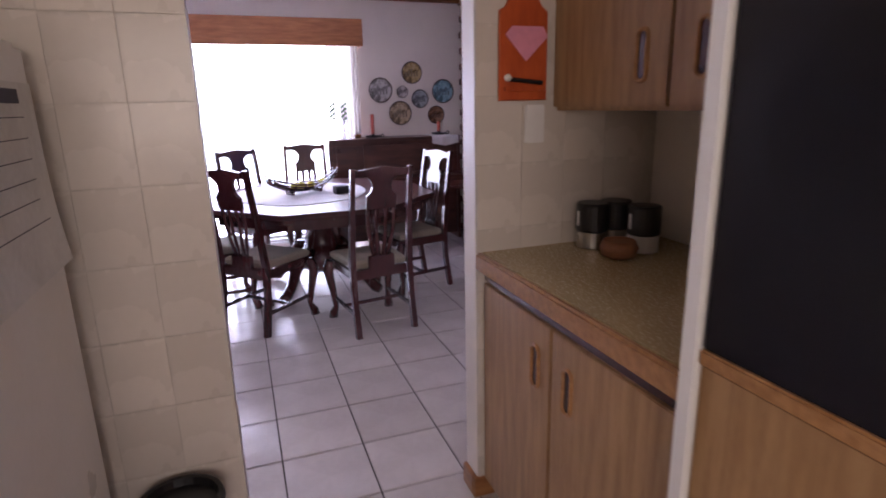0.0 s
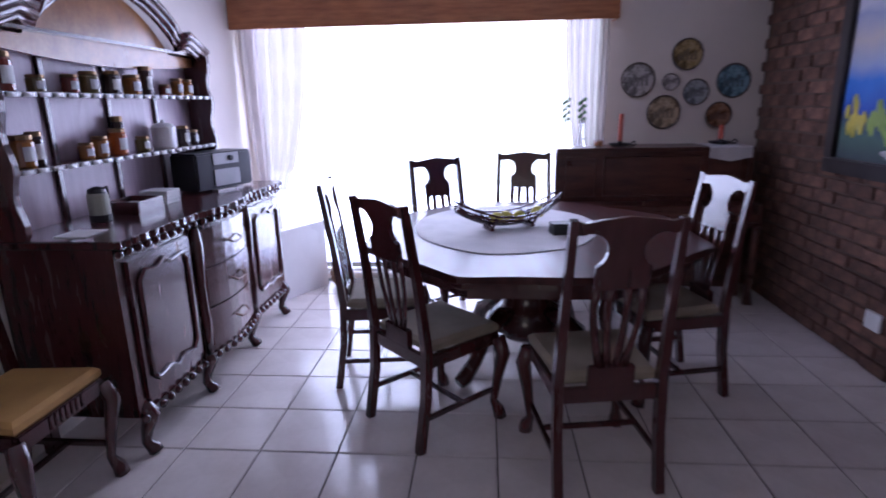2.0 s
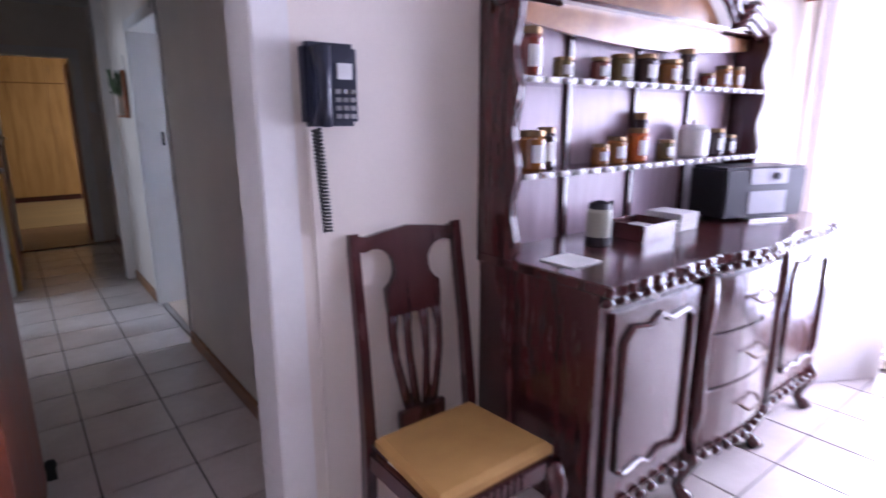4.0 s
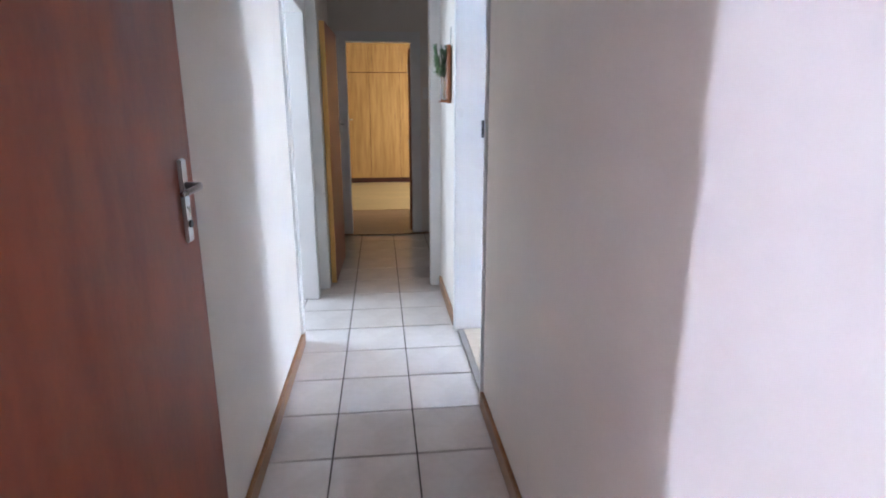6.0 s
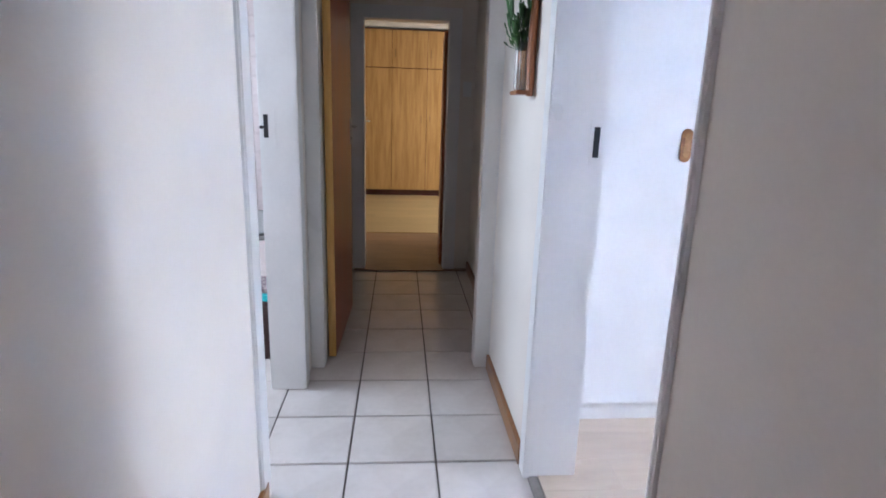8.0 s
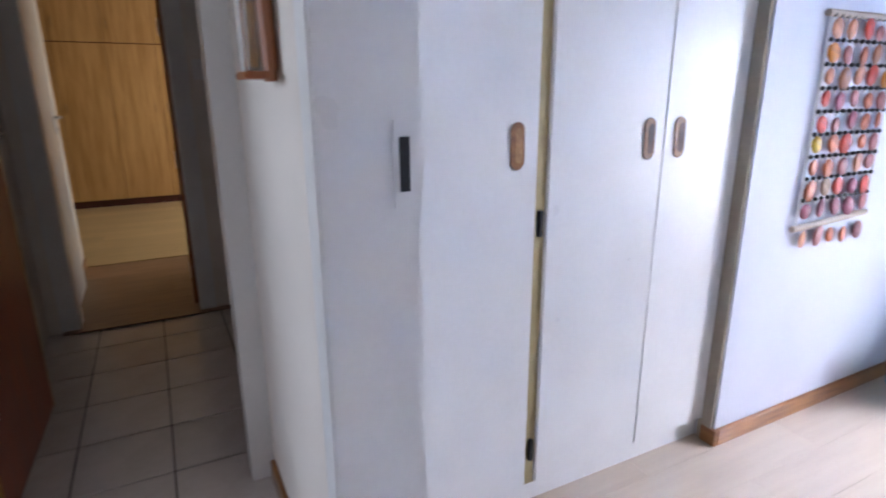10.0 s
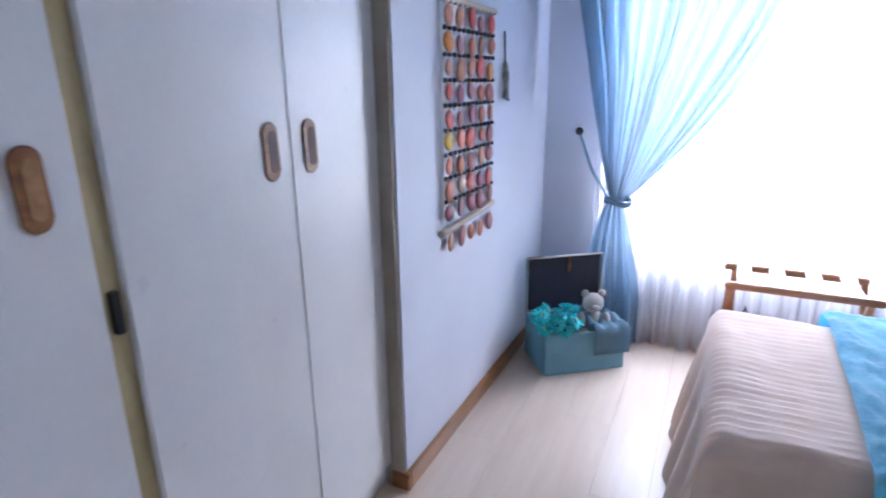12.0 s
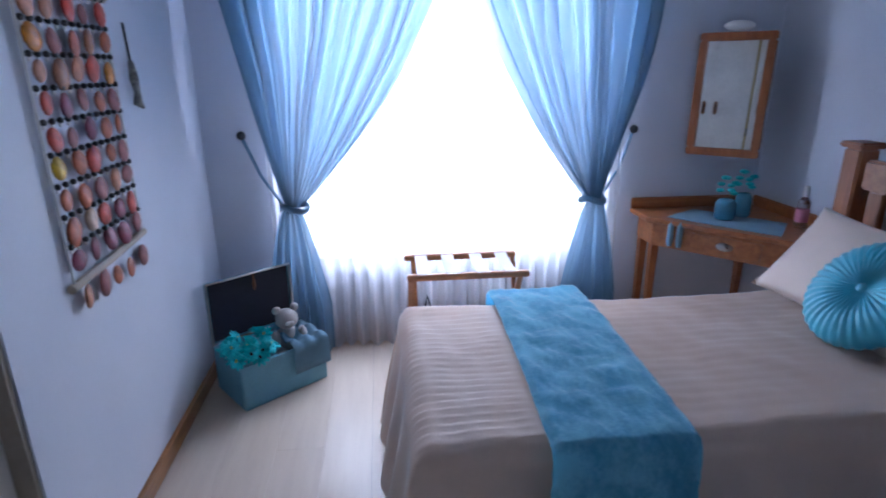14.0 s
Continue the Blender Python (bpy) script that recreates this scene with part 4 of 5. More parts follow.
part("handle", tube([(0.6, -0.001, 0.9), (0.6, -0.035, 0.93), (0.6, -0.035, 1.25), (0.6, -0.001, 1.28)], 0.01, 8), GLOSS, fr)
note = thing("paper_chart", pose(0.232, 1.36, 1.11), "white ruled paper chart stuck to the fridge side", "paper")
part("paper", sheet(lambda u, v: (0.003 + 0.02 * (1 - v) ** 3, -0.24 + 0.5 * u, 0.42 * v), 4, 8), PAPER, note)
for k in range(6):
    part("ruled_line", cube(0.0195 if k == 0 else 0.0075, 0.0205 if k == 0 else 0.0085, -0.22, 0.16, 0.12 + 0.045 * k, 0.122 + 0.045 * k), INK, note)
part("header", cube(0.004, 0.0055, -0.22, 0.16, 0.375, 0.405), INK, note)
bag = thing("snack_bag", pose(0.03, 1.4, 1.621), "crumpled green and yellow bag on top of the fridge", "bag")
part("bag", sheet(lambda u, v: (0.12 * (u - 0.5) + 0.02 * math.sin(v * 9), 0.05 * math.sin(u * 6.28 + v * 5), 0.16 * v), 10, 8, 0.004), FRUIT, bag)
part("handle", tube([(0.03, 0, 0.12), (0.06, 0, 0.17), (0.08, 0, 0.1), (0.05, 0, 0.05)], 0.006, 6), GREEN, bag)
bn = thing("waste_bin", pose(0.41, 1.57, 0), "black plastic waste bin against the tiles", "bin")
part("body", lathe([(0.085, 0), (0.1, 0.02), (0.115, 0.36)], 24), BLACK, bn)
part("rim", lathe([(0.118, 0.361), (0.123, 0.375), (0.118, 0.39), (0.105, 0.388), (0.1, 0.365)], 24), BLACK, bn)

CT = 0.97
bc = thing("base_cabinet", pose(1.42, 0.76, 0), "oak-laminate base cabinet with two slotted doors", "cabinet")
part("body", cube(0.02, 0.69, 0, 0.955, 0.08, CT - 0.075), OAK, bc)
part("plinth", cube(0.06, 0.68, 0, 0.955, 0, 0.079), DARK, bc)
part("recess_rail", cube(0.008, 0.0195, 0, 0.955, CT - 0.1, CT - 0.076), DARK, bc)


def slot_door(parent, x0, x1, y0, y1, z0, z1, hy, hz, material):
    """A flush door with a recessed oval pull."""
    d = part("door", cube(x0, x1, y0, y1, z0, z1, 0.003), material, parent)
    ring = [(x0 - 0.002, hy + 0.02 * math.cos(a), hz + (0.045 if math.sin(a) > 0 else -0.045) + 0.02 * math.sin(a)) for a in [2 * math.pi * k / 20 for k in range(21)]]
    part("pull_rim", tube(ring, 0.006, 6), OAKX, d, "routed oval pull")
    oval = [(hy + 0.017 * math.cos(a), hz + (0.045 if math.sin(a) > 0 else -0.045) + 0.017 * math.sin(a)) for a in [2 * math.pi * k / 20 for k in range(20)]]
    part("pull_recess", slab(oval, x0 - 0.001, x0 + 0.004, "x"), DARK, d)
    return d


slot_door(bc, 0.0, 0.018, 0.5, 0.945, 0.09, CT - 0.105, 0.58, 0.72, OAK)
slot_door(bc, 0.0, 0.018, 0.01, 0.492, 0.09, CT - 0.105, 0.41, 0.72, OAK)
ct = thing("countertop", pose(1.395, 0.76, CT - 0.05), "olive laminate worktop with an oak front edge", "countertop")
part("slab", cube(0.026, 0.72, 0, 0.963, 0, 0.05), COUNTER, ct)
part("edge_strip", cube(0, 0.025, 0, 0.963, -0.012, 0.051, 0.008), OAKX, ct, "rounded oak edging")
uc = thing("wall_cabinet", pose(1.68, 0.76, 1.435), "oak-laminate wall cabinet with slotted doors", "cabinet")
part("body", cube(0.02, 0.445, 0, 0.965, 0, 0.8), OAK, uc)
slot_door(uc, 0.0, 0.018, 0.42, 0.955, 0.012, 0.78, 0.52, 0.14, OAK)
slot_door(uc, 0.0, 0.018, 0.01, 0.414, 0.012, 0.78, 0.31, 0.14, OAK)
tu = thing("oven_housing", pose(1.385, -0.3, 0), "tall oak oven housing with black built-in oven", "oven housing")
part("carcass", cube(0.02, 0.73, 0, 1.04, 0, 2.2), OAK, tu)
part("edge_post", cube(-0.012, 0.0195, 1.01, 1.05, 0, 2.2, 0.004), GLOSS, tu, "white edge strip")
part("lower_panel", cube(-0.002, 0.0195, 0.0, 1.009, 0.05, 1.02, 0.003), OAK, tu)
part("rail", cube(-0.01, 0.0195, 0.0, 1.009, 1.021, 1.05, 0.004), OAKX, tu)
part("oven_door", cube(-0.006, 0.0195, 0.02, 1.005, 1.051, 2.0, 0.004), BGLASS, tu, "black oven glass")
for x, y, nm in ((1.80, 1.635, "dark"), (1.9, 1.64, "dark"), (1.92, 1.515, "white")):
    j = thing("canister", pose(x, y, CT + 0.001), "black-topped kitchen canister with a pale base", "canister", "canisters on the worktop")
    part("base", lathe([(0.05, 0), (0.052, 0.004), (0.052, 0.055), (0.05, 0.056)], 20), GLOSS if nm == "white" else STEEL, j)
    part("jar", lathe([(0.051, 0.057), (0.055, 0.062), (0.055, 0.148), (0.05, 0.155)], 20), BLACK, j)
    part("label_bar", cube(-0.0575, -0.0562, -0.006, 0.006, 0.08, 0.13), PAPER, j)
bw = thing("wooden_bowl", pose(1.79, 1.47, CT + 0.001), "small round brown wooden pot on the worktop", "bowl")
part("bowl", lathe([(0.03, 0), (0.055, 0.012), (0.062, 0.035), (0.05, 0.06), (0.045, 0.058)], 20), CLAY, bw, smooth=True)
kt = thing("kettle", pose(1.79, 1.0, CT + 0.001, rz=150), "white plastic kettle beside the oven housing", "kettle")
part("body", lathe([(0.085, 0), (0.09, 0.01), (0.075, 0.14), (0.06, 0.22), (0.03, 0.235)], 24), GLOSS, kt, smooth=True)
part("handle", tube([(-0.05, 0.03, 0.21), (-0.11, 0.06, 0.2), (-0.12, 0.065, 0.1), (-0.08, 0.045, 0.05)], 0.012, 8), GLOSS, kt, smooth=True)
ob_ = thing("notice_board", pose(1.558, 1.712, 1.47), "orange arched wooden board with pink note and pen", "board")
arch_o = [(-0.085, 0), (0.085, 0), (0.085, 0.27)] + [(0.06 * math.cos(radians(a)), 0.28 + 0.055 * math.sin(radians(a))) for a in range(0, 181, 20)] + [(-0.085, 0.27)]
part("board", slab(arch_o, -0.018, 0.0, "y", bevel=0.004), ORANGE, ob_)
part("note", slab([(-0.068, 0.2), (-0.045, 0.225), (0.065, 0.225), (0.082, 0.195), (0.005, 0.12)], -0.023, -0.019, "y"), PINK, ob_, "pink faceted paper note")
part("shelf", cube(-0.075, 0.075, -0.034, -0.0185, 0.03, 0.044, 0.003), ORANGE, ob_)
part("pen", tube([(-0.06, -0.028, 0.066), (0.06, -0.028, 0.054)], 0.007, 8), BLACK, ob_)
part("pen_cap", ball(0.012, (-0.062, -0.028, 0.07)), GLOSS, ob_)
so = thing("light_switch", pose(1.606, 1.712, 1.394), "white double switch plate on the tiles", "switch")
part("plate", cube(-0.036, 0.036, -0.012, 0, -0.062, 0.062, 0.004), GLOSS, so)
for z in (-0.03, 0.03):
    part("rocker", cube(-0.008, 0.008, -0.016, -0.0122, z - 0.012, z + 0.012, 0.002), GLOSS, so)
# ---- corridor, bathroom and far room ----
def lever(parent, x, y, z, s, ax):
    """Lever handle on a long plate; s: the way it faces; ax: the way the lever points."""
    p = part("handle_plate", cube(x - 0.015, x + 0.015, min(y, y + s * 0.008), max(y, y + s * 0.008), z - 0.1, z + 0.07, 0.003), STEEL, parent, "brushed steel plate")
    part("lever", tube([(x, y + s * 0.006, z + 0.016), (x, y + s * 0.036, z + 0.016), (x + ax * 0.02, y + s * 0.042, z + 0.016), (x + ax * 0.095, y + s * 0.038, z + 0.012)], [0.008, 0.007, 0.007, 0.0055], 8), STEEL, p, "steel lever", smooth=True)
    part("lock", lathe([(0.008, 0), (0.008, 0.004)], 10), BLACK, p).matrix_basis = pose(x, y + s * 0.008, z - 0.062, rx=-90 * s)


def leaf(name, m, material, edge, label, handle=True, w=0.8, lever_way=-1, face=1):
    """A door leaf from its hinge along +x."""
    d = thing(name, m, label, "door")
    part("panel", cube(0.012, w - 0.012, -0.02, 0.02, 0.01, 2.02, 0.002), material, d)
    part("edge_lipping", cube(0.0, 0.0118, -0.0195, 0.0195, 0.01, 2.02), edge, d, "varnished edge lipping")
    part("edge_lipping", cube(w - 0.0118, w, -0.0195, 0.0195, 0.01, 2.02), edge, d, "varnished edge lipping")
    if handle:
        lever(d, w - 0.06, 0.02 * face, 1.24, face, lever_way)
    for z in (0.25, 1.0, 1.8):
        part("hinge", cube(-0.006, 0.03, 0.0205, 0.024, z - 0.05, z + 0.05), GLOSS if not handle else STEEL, d)
    return d


leaf("passage_door", pose(-1.19, 2.165, 0, rz=177), REDDOOR, REDDOOR, "red-brown flush door folded open along the corridor wall", w=0.9, face=-1)
RAWPINE = mat("raw yellow pine", (0.62, 0.36, 0.1), 0.5, (0.48, 0.25, 0.06), 5, (7, 7, 0.8), 0.1)
leaf("corridor_door", pose(-5.285, 2.222, 0, rz=178.5), REDDOOR, RAWPINE, "red-brown door with raw pine edge standing open", w=0.85, face=-1)
leaf("far_door", pose(-7.24, 2.97, 0, rz=177), REDDOOR, PINEZ, "red-brown door open into the far room", w=0.76, handle=False)
leaf("white_door", pose(-7.3, 2.225, 0, rz=180), GLOSS, GLOSS, "white painted door standing open with a steel lever", w=0.72, face=-1)
st = thing("door_stop", pose(-2.2, 2.25, 0), "black rubber door stop on the floor", "door stop")
part("rubber", lathe([(0.022, 0), (0.024, 0.008), (0.018, 0.03), (0.008, 0.034)], 12), BLACK, st)
part("wedge", slab([(0, 0), (0.09, 0), (0.0, 0.03)], -0.018, 0.018, "y"), BLACK, st).location = (0.02, 0, 0)
# wall plant holder
wp = thing("wall_planter", pose(-4.52, 3.085, 1.59), "wooden wall rack holding glass tube and green sprigs", "planter")
part("back_board", cube(-0.03, 0.03, -0.018, 0, -0.14, 0.18, 0.004), PINEZ, wp)
part("post", tube([(0.045, -0.02, -0.16), (0.05, -0.025, 0.0), (0.045, -0.02, 0.19)], 0.014, 8), PINEZ, wp, "rough branch")
part("ledge", cube(-0.06, 0.07, -0.075, -0.0185, -0.155, -0.14, 0.003), PINEZ, wp)
for x in (-0.025, 0.025):
    part("glass_tube", lathe([(0.018, 0), (0.02, 0.01), (0.02, 0.17), (0.017, 0.17)], 12, (x, -0.048, -0.139)), GLASS, wp)
bm = bmesh.new()
for k in range(70):
    a, b = random.uniform(-0.06, 0.06), random.uniform(-0.1, -0.02)
    z = random.uniform(0.03, 0.2)
    tube([(0.0, -0.048, 0.0), (a * 0.5, b, z * 0.6), (a, b - 0.01, z)], [0.003, 0.004, 0.012], 5, bm, 0.3)
part("leaves", bm, GREEN, wp)
part("hook_wire", tube([(0, -0.004, 0.18), (0.01, -0.003, 0.24), (0.0, -0.002, 0.3)], 0.002, 5), BLACK, wp)
sw = thing("light_switch", pose(-7.098, 3.135, 1.55, rz=90), "small white light switch on the corridor wall", "switch")
part("plate", cube(-0.035, 0.035, -0.01, 0, -0.06, 0.06, 0.003), GLOSS, sw)
part("rocker", cube(-0.012, 0.012, -0.014, -0.0102, -0.02, 0.02, 0.002), GLOSS, sw)
# far wardrobe
fw = thing("built_in_wardrobe", pose(-11.45, 1.3, 0), "golden wood built-in wardrobe with upper cupboards", "wardrobe")
# Carcass coloured dark in place of golden, painting shade into the door gaps.
part("carcass", cube(-0.55, 0, 0, 2.85, 0.09, 2.58), DARK, fw)
part("plinth", cube(-0.5, -0.03, 0, 2.9, 0, 0.089), DARK, fw)
for k in range(5):
    y = 0.02 + k * 0.55
    d = part("door", cube(0.001, 0.02, y + 0.035, y + 0.58, 0.11, 2.0, 0.003), FARWOOD, fw)
    part("pull", cube(0.0205, 0.035, y + (0.49 if k % 2 == 0 else 0.08), y + (0.5 if k % 2 == 0 else 0.09), 1.18, 1.3, 0.003), BRASS, d)
    d = part("upper_door", cube(0.001, 0.02, y + 0.035, y + 0.58, 2.012, 2.56, 0.003), FARWOOD, fw)
    part("pull", cube(0.0205, 0.035, y + 0.08, y + 0.09, 2.16, 2.28, 0.003), BRASS, d)
# bathroom: tub, basket, mat
tb = thing("bathtub", pose(-6.95, 0.42, 0), "white bathtub with a tiled front panel", "bathtub")
part("front_panel", cube(0.9, 0.93, 0, 1.55, 0, 0.5), PTILE, tb)
bm = cube(0.0, 0.96, 0.0, 1.55, 0.5, 0.54, 0.012)
part("rim", sheet(lambda u, v: (0.96 - 0.96 * u, 1.55 * v, 0.54 - (0.32 * max(0, math.sin(math.pi * min(1, max(0, (u - 0.08) / 0.84)))) ** 0.4 * max(0, math.sin(math.pi * min(1, max(0, (v - 0.06) / 0.88)))) ** 0.4)), 30, 30, 0.01), GLOSS, tb, "enamelled rim and basin", smooth=True)
bm.free()
bs = thing("laundry_basket", pose(-5.39, 1.77, 0), "dark woven basket with teal liner and patterned lid", "basket")
part("body", slab([(-0.12, -0.11), (0.12, -0.11), (0.12, 0.11), (-0.12, 0.11)], 0, 0.34, "z", bevel=0.01), WICKER, bs)
bm = bmesh.new()
for k in range(16):
    z = 0.012 + k * 0.021
    tube([(-0.124, -0.114, z), (0.124, -0.114, z), (0.124, 0.114, z), (-0.124, 0.114, z), (-0.124, -0.114, z)], 0.008, 5, bm)
part("weave", bm, WICKER, bs)
part("liner", cube(-0.132, 0.132, -0.122, 0.122, 0.341, 0.385, 0.008), TEAL, bs, "teal cloth liner")
part("lid", cube(-0.128, 0.128, -0.118, 0.118, 0.386, 0.41, 0.006), mat("patterned cloth", (0.35, 0.28, 0.28), 0.8, (0.06, 0.04, 0.05), 40, bump=0.3, contrast=0.1), bs, "mottled grey lid")
tagged(part("bath_mat", sheet(lambda u, v: (-5.98 + 0.45 * u, 1.2 + 0.65 * v, 0.008 + 0.004 * math.sin(u * 40) * math.sin(v * 50)), 24, 30, 0.006), RUG), "tan shaggy bath mat beside the tub", "bath mat")
# ---- bedroom ----
wr = thing("wardrobe", pose(-4.56, 3.28, 0), "white built-in wardrobe with flush doors and brown pulls", "wardrobe")
part("carcass", cube(-0.48, -0.02, 0, 1.43, 0.1, 2.58), GLOSS, wr)
part("plinth", cube(-0.45, -0.03, 0, 1.43, 0, 0.098), GLOSS, wr)
part("gap_lining", cube(-0.019, -0.012, 0.53, 0.6, 0.1, 2.58), mat("yellowed door edge", (0.45, 0.36, 0.18), 0.5), wr, "yellowed edge in the door gap")
PULL = mat("brown varnished pull", (0.3, 0.13, 0.04), 0.35, (0.16, 0.06, 0.02), 9, (1, 1, 5))
PULLD = mat("dark pull recess", (0.1, 0.035, 0.018), 0.6, (0.05, 0.02, 0.01), 20)
for y0, y1, hy in ((0.0, 0.535, 0.46), (0.577, 1.0382, 0.97), (1.0398, 1.43, 1.108)):
    d = part("door", cube(-0.0185, 0.0, y0, y1, 0.105, 2.57, 0.004), GLOSS, wr)
    oval = [(hy + 0.024 * math.cos(a), 1.26 + (0.043 if math.sin(a) > 0 else -0.043) + 0.024 * math.sin(a)) for a in [2 * math.pi * k / 24 for k in range(24)]]
    part("pull_surround", slab(oval, 0.0, 0.006, "x", bevel=0.002), PULL, d, "brown wooden oval pull")
    oval = [(hy + 0.004 + 0.013 * math.cos(a), 1.26 + (0.034 if math.sin(a) > 0 else -0.034) + 0.014 * math.sin(a)) for a in [2 * math.pi * k / 24 for k in range(24)]]
    part("pull_recess", slab(oval, 0.0062, 0.0072, "x"), PULLD if hy > 0.6 else OAKX, d)
for z in (0.985, 0.2):
    part("hinge", cube(-0.012, 0.004, 0.548, 0.563, z, z + 0.08, 0.002), BLACK, wr, "dark metal hinge")
fixed(part("wardrobe_trim", cube(-4.575, -4.512, 4.7, 4.715, 0, 2.58), mat("beige edge", (0.36, 0.31, 0.24), 0.6)))

# curtains: gathered at the top, pulled to a tie, falling below it
def drape(x0, x1, tx, tz, side, label):
    c = thing("curtain", Matrix(), label, "curtain", "blue bedroom curtains")
    folds = 13

    def upper(u, v):
        z = 2.42 + (tz - 2.42) * v
        x = x0 + (x1 - x0) * u
        e = v ** (1.15 + 0.5 * (u if side > 0 else 1 - u) + 1.8 * max(0, 0.4 - (u if side > 0 else 1 - u)))
        w = 0.07
        xt = tx + (u - 0.5) * w
        x = x + (xt - x) * e
        k = side * 7.3
        turn = u * folds * 6.283 + 3.0 * noise.noise((u * 5, k, v * 0.7)) + 2.2 * noise.noise((u * 17, k, v * 1.3))
        deep = 0.06 + 0.07 * noise.noise((u * 6, k + 3, v * 1.2))
        y = 6.2 + (deep * math.sin(turn) + 0.012 * noise.noise((u * 45, k, v * 3))) * (1 - 0.6 * v) - 0.03 * math.sin(math.pi * v)
        x += 0.02 * noise.noise((u * 9, v * 4, k)) * math.sin(math.pi * v)
        return (x, y, z - 0.05 * math.sin(math.pi * v) * (u if side > 0 else 1 - u))

    def lower(u, v):
        z = tz + (0.015 - tz) * v
        w = 0.07 + 0.26 * min(1, v * 1.5) ** 0.7
        return (tx - side * 0.02 + (u - 0.5) * w, 6.2 + (0.015 + 0.03 * v) * math.sin(u * 5 * 6.283 + 2 + 3 * noise.noise((u * 5, v, side))) + 0.01 * noise.noise((u * 14, v * 2, side)), z)

    part("upper_cloth", sheet(upper, 220, 60), BLUE, c, smooth=True)
    part("lower_cloth", sheet(lower, 80, 20), BLUE, c, smooth=True)
    ring = [(tx + 0.06 * math.cos(a), 6.2 + 0.045 * math.sin(a), tz + 0.012 * math.sin(2 * a)) for a in [2 * math.pi * k / 20 for k in range(21)]]
    part("tie_band", tube(ring, 0.016, 8), BLUE, c, "gathered tie-back", smooth=True)
    part("tie_cord", tube([(tx - side * 0.05, 6.22, tz), (tx - side * 0.16, 6.27, tz + 0.15), (tx - side * 0.245, 6.33, tz + 0.33)], 0.008, 6), BLUE, c)
    part("tie_hook", ball(0.022, (tx - side * 0.245, 6.32, tz + 0.34)), BLACK, c)


drape(-4.36, -3.2, -4.07, 0.81, 1, "blue satin curtain tied back at the window's wall side")
drape(-3.32, -2.26, -2.56, 0.81, -1, "blue satin curtain tied back on the mirror side")
tagged(part("sheer_curtain", sheet(lambda u, v: (-4.2 + 1.8 * u, 6.275 + 0.028 * math.sin(u * 150 + 0.8 * math.sin(u * 31)) + 0.01 * math.sin(u * 37), 2.4 - 2.385 * v), 260, 6), SHEER, smooth=True), "white sheer curtain covering the bedroom window to the floor", "curtain")
tagged(part("curtain_rail", tube([(-4.42, 6.22, 2.44), (-2.2, 6.22, 2.44)], 0.014, 8), DARK), "dark curtain rail above the bedroom window", "curtain rail")
win2 = fixed(thing("window_2", Matrix(), "", ""))
for x in (-4.12, -2.5):
    part("window_frame", cube(x, x + 0.04, 6.4, 6.45, 0.5, 2.2, 0.004), GLOSS, win2)
for z in (0.5, 2.16):
    part("window_frame", cube(-4.08, -2.5, 6.401, 6.449, z, z + 0.04, 0.004), GLOSS, win2)

# ---- bed ----
BX0, BX1, BY0, BY1, BZ = -3.6, -1.74, 4.56, 5.47, 0.59
bd = thing("bed", pose(0, 0, 0), "single bed made up with a beige quilted bedspread", "bed")
part("mattress", cube(BX0 + 0.06, BX1, BY0 + 0.06, BY1 - 0.06, 0.2, BZ - 0.06, 0.05), BEDW, bd)


def fold(d, r=0.07):
    """Cloth run d past the start of a rounded edge: how far it goes out, and how far it drops."""
    if d <= 0:
        return d, 0.0
    q = r * math.pi / 2
    if d < q:
        return r * math.sin(d / r), r * (1 - math.cos(d / r))
    return r + 0.16 * (d - q), r + (d - q) * 0.985


def spread(u, v):
    """Bedspread: falls to the floor over both sides and the foot."""
    s, a = v * 2.2 - 1.1, 0.62 - u * 2.8
    half = (BY1 - BY0) / 2 - 0.07
    oy, dy = fold(abs(s) - half)
    ox, dx = fold(a - 0.07)
    wave = 0.016 * math.sin(a * 21 + 2 * math.sin(s * 5)) * min(1, dy * 3) if dy > dx else 0.016 * math.sin(s * 24) * min(1, dx * 3)
    y = (BY0 + BY1) / 2 + math.copysign(half + oy, s)
    x = BX0 + 0.07 - ox
    z = BZ - max(dx, dy) - 0.25 * min(dx, dy)
    if dy > dx:
        y += math.copysign(wave, s)
    else:
        x -= wave
    soft = 0.013 * noise.noise((a * 3.5, s * 3.5, 0)) + 0.006 * noise.noise((a * 11, s * 11, 3))
    quilt = 0.003 * math.sin(s * 185 + 1.5 * noise.noise((a * 8, s * 8, 5))) * (0.65 + 0.35 * math.sin(a * 70)) if a > -0.55 else 0.0008 * math.sin(s * 150)
    return (min(x, BX1), y, max(0.03, z + (soft + quilt) * (1 if max(dx, dy) < 0.02 else 0.4)))


part("bedspread", sheet(spread, 230, 190, 0.006), BEDW, bd, "beige quilted bedspread reaching the floor", smooth=True)
part("headboard_rail", cube(-1.7, -1.65, BY0 + 0.02, 5.52, 0.98, 1.1, 0.01), PINE, bd)
part("headboard_rail", cube(-1.7, -1.65, BY0 + 0.02, 5.52, 0.5, 0.62, 0.01), PINE, bd)
for k in range(7):
    y = BY0 + 0.1 + k * 0.125
    part("headboard_slat", cube(-1.69, -1.66, y, y + 0.07, 0.62, 0.98, 0.004), PINEZ, bd)
